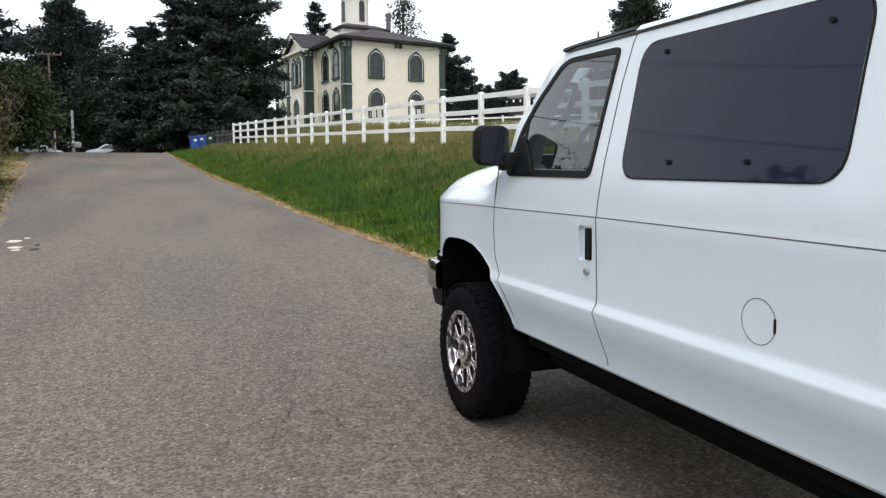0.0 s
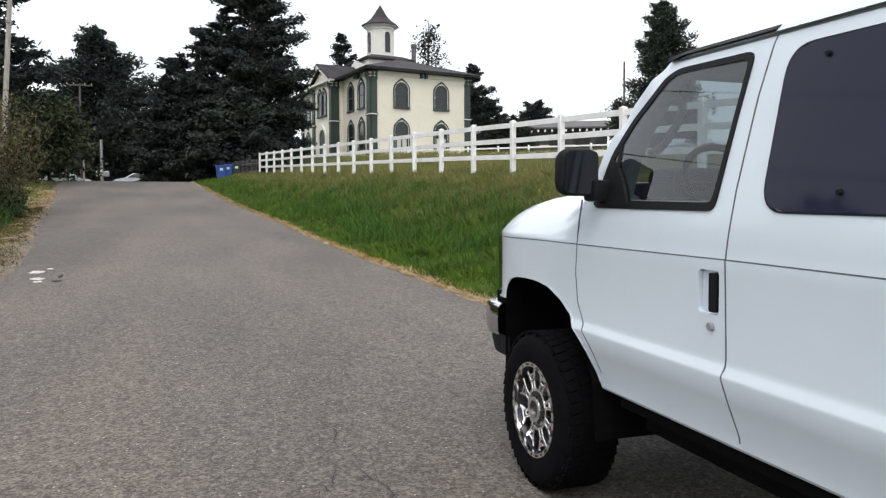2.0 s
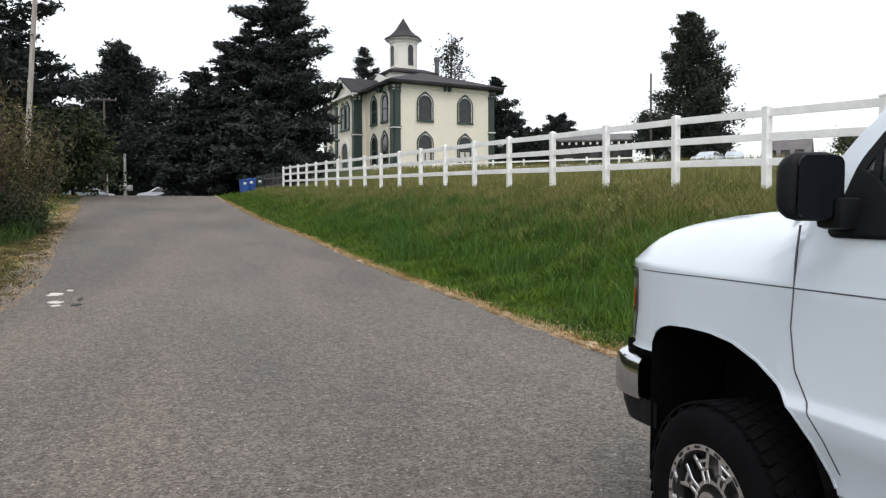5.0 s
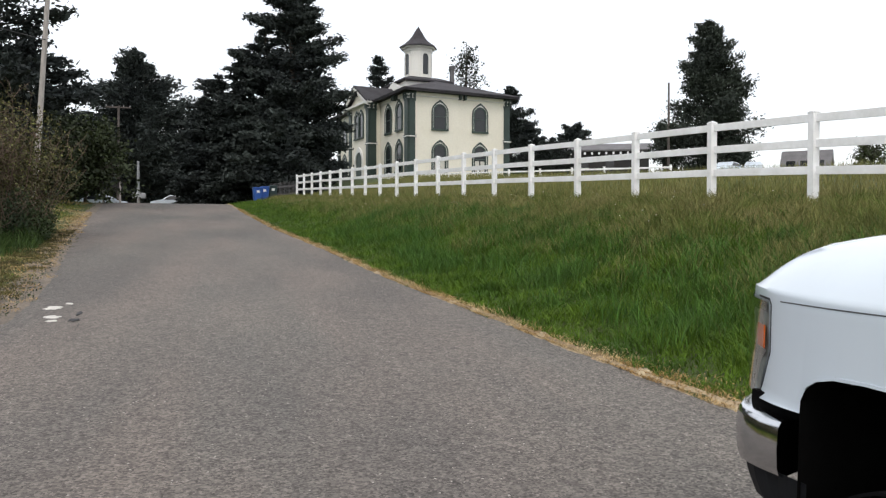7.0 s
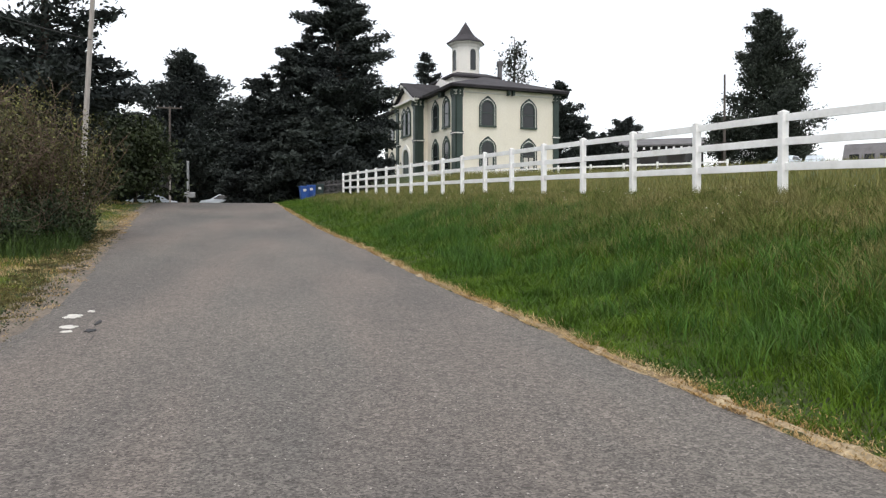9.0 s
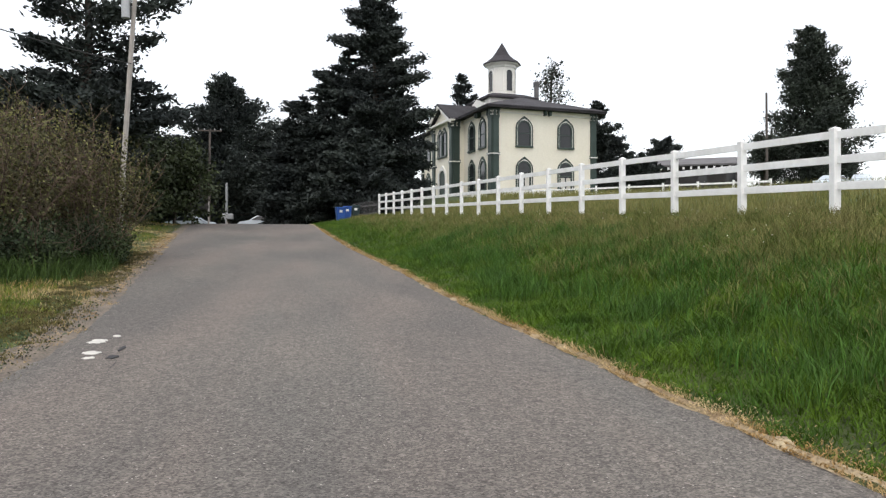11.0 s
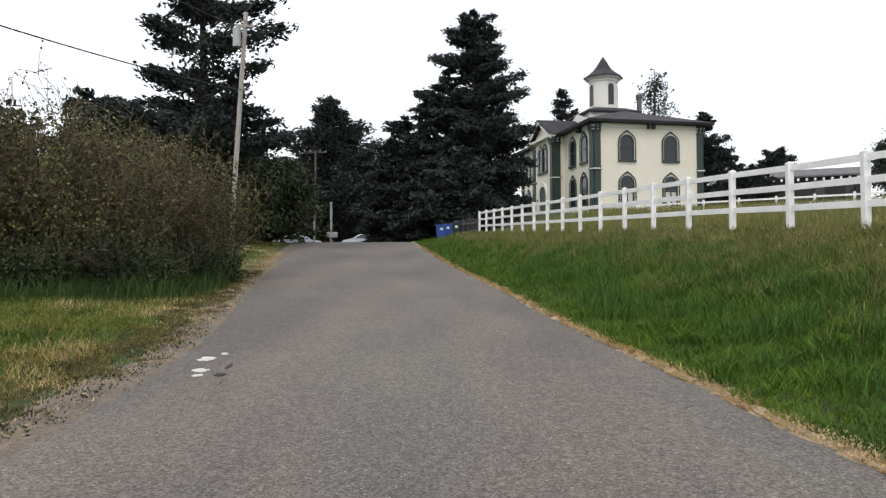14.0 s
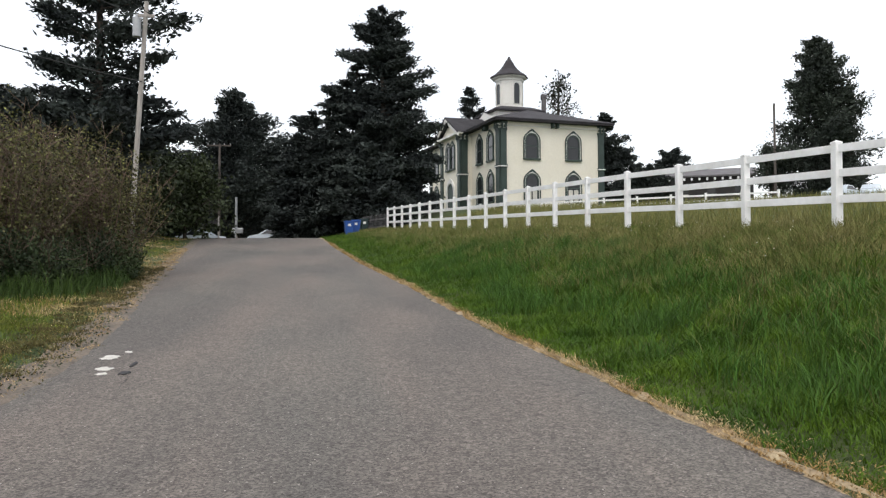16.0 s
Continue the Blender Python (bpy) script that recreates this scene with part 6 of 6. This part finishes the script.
def crack(pts, w, seed):
    """A wandering crack filled with dark grit."""
    rs = random.Random(seed)
    bm = bmesh.new()
    line = []
    for (x0, y0), (x1, y1) in zip(pts, pts[1:]):
        for i in range(6):
            f = i / 6
            line.append((x0 + (x1 - x0) * f + rs.uniform(-0.015, 0.015), y0 + (y1 - y0) * f + rs.uniform(-0.03, 0.03)))
    rows = []
    for i, (x, y) in enumerate(line):
        ww = w * rs.uniform(0.3, 1.2) * min(1, 3 * min(i, len(line) - 1 - i) / len(line) + 0.15)
        z = float(road_z(y)) + 0.009
        rows.append((bm.verts.new((x - ww / 2, y, z)), bm.verts.new((x + ww / 2, y, z))))
    for a, b in zip(rows, rows[1:]):
        bm.faces.new((a[0], a[1], b[1], b[0]))
    return tagged(part("crack", bm, M_SEAM), "thin dark crack in the asphalt", "crack", "road cracks")


crack([(0.52, 3.95), (0.58, 4.3), (0.70, 4.5), (0.80, 4.85)], 0.007, 1)
crack([(0.80, 4.85), (0.90, 4.45), (1.0, 4.1), (1.08, 3.7)], 0.006, 2)
crack([(0.80, 4.85), (0.85, 5.3), (0.70, 5.8)], 0.006, 3)
crack([(0.72, 4.2), (0.85, 4.05), (0.95, 4.25)], 0.005, 4)
crack([(-1.72, 13.1), (-1.6, 12.5), (-1.55, 11.8)], 0.008, 5)
# loose leaf litter and clods along the crumbling verge
rs = np.random.default_rng(5)
pieces = []
for i in range(700):
    y = rs.uniform(7, 30)
    x = float(edge_l(y)) - abs(rs.normal()) * 0.45 + 0.08
    c = np.array([x, y, max(float(road_z(y)), land_at(x, y)) + 0.02])
    n = rs.integers(2, 7)
    pieces.append(leaf_quads(c + rs.normal(size=(n, 3)) * np.array([0.06, 0.06, 0.012]), rs.normal(size=(n, 3)) * np.array([1, 1, 0.3]), 0.035, 0.012, rs))
tagged(fast_mesh("verge_litter", *join(pieces), M_BROADLEAF), "brown weeds and leaf litter on the shoulder", "litter", kind="stuff")


# ---- bins at the end of the fence ----
def build_bin(label, x, y, turn, body_m):
    b = tagged(new("wheelie_bin"), label, "bin", "bins by the fence")
    bm = bmesh.new()
    lo = rounded([(-0.24, -0.27), (0.24, -0.27), (0.24, 0.27), (-0.24, 0.27)], 0.05, 3)
    hi = rounded([(-0.30, -0.34), (0.30, -0.34), (0.30, 0.36), (-0.30, 0.36)], 0.05, 3)
    v0, v1 = [bm.verts.new((a, c, 0.06)) for a, c in lo], [bm.verts.new((a, c, 1.0)) for a, c in hi]
    bm.faces.new(v0[::-1])
    bm.faces.new(v1)
    for i in range(len(lo)):
        bm.faces.new((v0[i], v0[(i + 1) % len(lo)], v1[(i + 1) % len(lo)], v1[i]))
    part("body", bm, body_m, b)
    bm = bmesh.new()
    box(bm, -0.32, 0.32, -0.38, 0.38, 1.0, 1.09, 0.03)
    part("lid", bm, body_m, b)
    for s in (-1, 1):
        bm = bmesh.new()
        rod(bm, (s * 0.22, 0.30, 0.12), (s * 0.29, 0.30, 0.12), 0.12, 0.12, 16)
        part("wheel", bm, M_RUBBER, b)
    bm = bmesh.new()
    rod(bm, (-0.25, 0.42, 0.98), (0.25, 0.42, 0.98), 0.02)
    part("handle", bm, body_m, b)
    bm = bmesh.new()
    box(bm, -0.1, 0.1, -0.345, -0.31, 0.68, 0.86)
    part("sticker", bm, M_WHITE, b, "pale sticker")
    b.matrix_world = pose(x, y, land_at(x, y) - 0.02, 0, 0, turn) @ Matrix.Diagonal((1, 1, 0.92, 1))
    return b


build_bin("blue plastic wheelie bin with a pale sticker", 2.80, 58.6, 8, M_BINBLUE)
build_bin("blue plastic wheelie bin with a pale sticker", 3.36, 59.2, -6, M_BINBLUE)
build_bin("dark green plastic wheelie bin", 3.95, 60.0, 4, M_BINGREEN)


def picket_run():
    f = tagged(new("picket_fence"), "grey weathered picket fence behind the bins", "fence")
    a, b = Vector((3.9, 61.2, 0)), Vector((5.4, 57.5, 0))
    n = 20
    mesh = None
    for i in range(n + 1):
        p = a.lerp(b, i / n)
        z = land_at(p.x, p.y)
        if mesh is None:
            bm = bmesh.new()
            prism(bm, [(-0.04, -0.1), (0.04, -0.1), (0.04, 1.05), (0.0, 1.16), (-0.04, 1.05)], -0.012, 0.012, lambda s, t, d: (d, s, t))
            first = part("picket", bm, M_GREYWALL, f)
            mesh = first.data
            ob = first
        else:
            ob = new("picket", mesh)
            ob.parent = f
        ob.location = (p.x, p.y, z)
    for h in (0.3, 0.85):
        za, zb = land_at(a.x, a.y) + h, land_at(b.x, b.y) + h
        r = rail_between((a.x + 0.03, a.y, za), (b.x + 0.03, b.y, zb), f, 0.0, 0.08)
        r.data.materials[0] = M_GREYWALL
    return f


picket_run()


# ---- far parked cars and roadside odds ----
def build_car(label, x, y, z, turn, paint):
    c = tagged(new("car"), label, "car", "far parked cars")
    prof = [(-2.1, 0.35), (-2.15, 0.7), (-2.0, 0.92), (-1.35, 0.98), (-0.75, 1.38), (0.3, 1.42), (1.0, 1.0), (1.9, 0.85), (2.12, 0.65), (2.1, 0.35)]
    bm = bmesh.new()
    prism(bm, prof, -0.85, 0.85, lambda a, b, d: (d * (1 - 0.18 * max(0, b - 0.95) / 0.45), a, b))
    bmesh.ops.recalc_face_normals(bm, faces=bm.faces)
    body = part("body", bm, paint, c)
    for s in (-1, 1):
        bm = bmesh.new()
        prism(bm, [(-1.15, 1.0), (-0.7, 1.32), (0.25, 1.36), (0.8, 1.0)], 0.0, 0.012, lambda a, b, d, s=s: (s * ((0.85 + d) * (1 - 0.18 * (b - 0.95) / 0.45) + 0.01), a, b))
        part("side_window", bm, M_PANE, body)
        for u in (-1.3, 1.3):
            bm = bmesh.new()
            rod(bm, (s * 0.68, u, 0.32), (s * 0.88, u, 0.32), 0.32, 0.32, 20)
            w = part("wheel", bm, M_RUBBER, c)
            bm = bmesh.new()
            rod(bm, (s * 0.86, u, 0.32), (s * 0.89, u, 0.32), 0.19, 0.18, 16)
            part("rim", bm, M_STEEL, w)
    for u, m in ((2.1, M_LENS), (-2.12, M_AMBER)):
        for s in (-1, 1):
            bm = bmesh.new()
            box(bm, s * 0.62 - 0.16, s * 0.62 + 0.16, u - 0.05, u + 0.02, 0.62, 0.75, 0.02)
            part("lamp", bm, m, c)
    c.matrix_world = pose(x, y, z, 0, 0, turn)
    return c


build_car("white parked car beyond the crest of the lane", -3.6, 79.0, 3.75, 75, M_PAINT)
build_car("white parked car under the trees", -8.9, 68.6, 3.25, 80, M_PAINT)
box_post = tagged(new("mailbox"), "small grey mailbox on a post", "mailbox")
bm = bmesh.new()
box(bm, -0.06, 0.06, -0.06, 0.06, -0.5, 1.0)
part("post", bm, M_POLE, box_post)
bm = bmesh.new()
box(bm, -0.5, 0.5, -0.25, 0.25, 1.0, 1.45, 0.06)
part("box", bm, M_STEEL, box_post)
box_post.location = (-6.0, 70.5, 3.5)
sign = tagged(new("notice_board"), "dark wooden notice board on posts", "sign")
bm = bmesh.new()
box(bm, -0.75, 0.75, -0.04, 0.04, 1.3, 1.95, 0.01)
part("board", bm, M_DARKWALL, sign)
for x in (-0.6, 0.6):
    bm = bmesh.new()
    box(bm, x - 0.06, x + 0.06, -0.1, -0.04, -0.5, 2.1)
    part("post", bm, M_POLE, sign)
sign.location = (-7.6, 66.5, 3.6)
for i, (x, y) in enumerate(((45.2, 62.5), (49.0, 63.5))):
    build_car("white parked car beyond the paddock", x + 2.0, y + 4, land_at(x + 2, y + 4) - 0.1, 120 + 20 * i, M_PAINT)
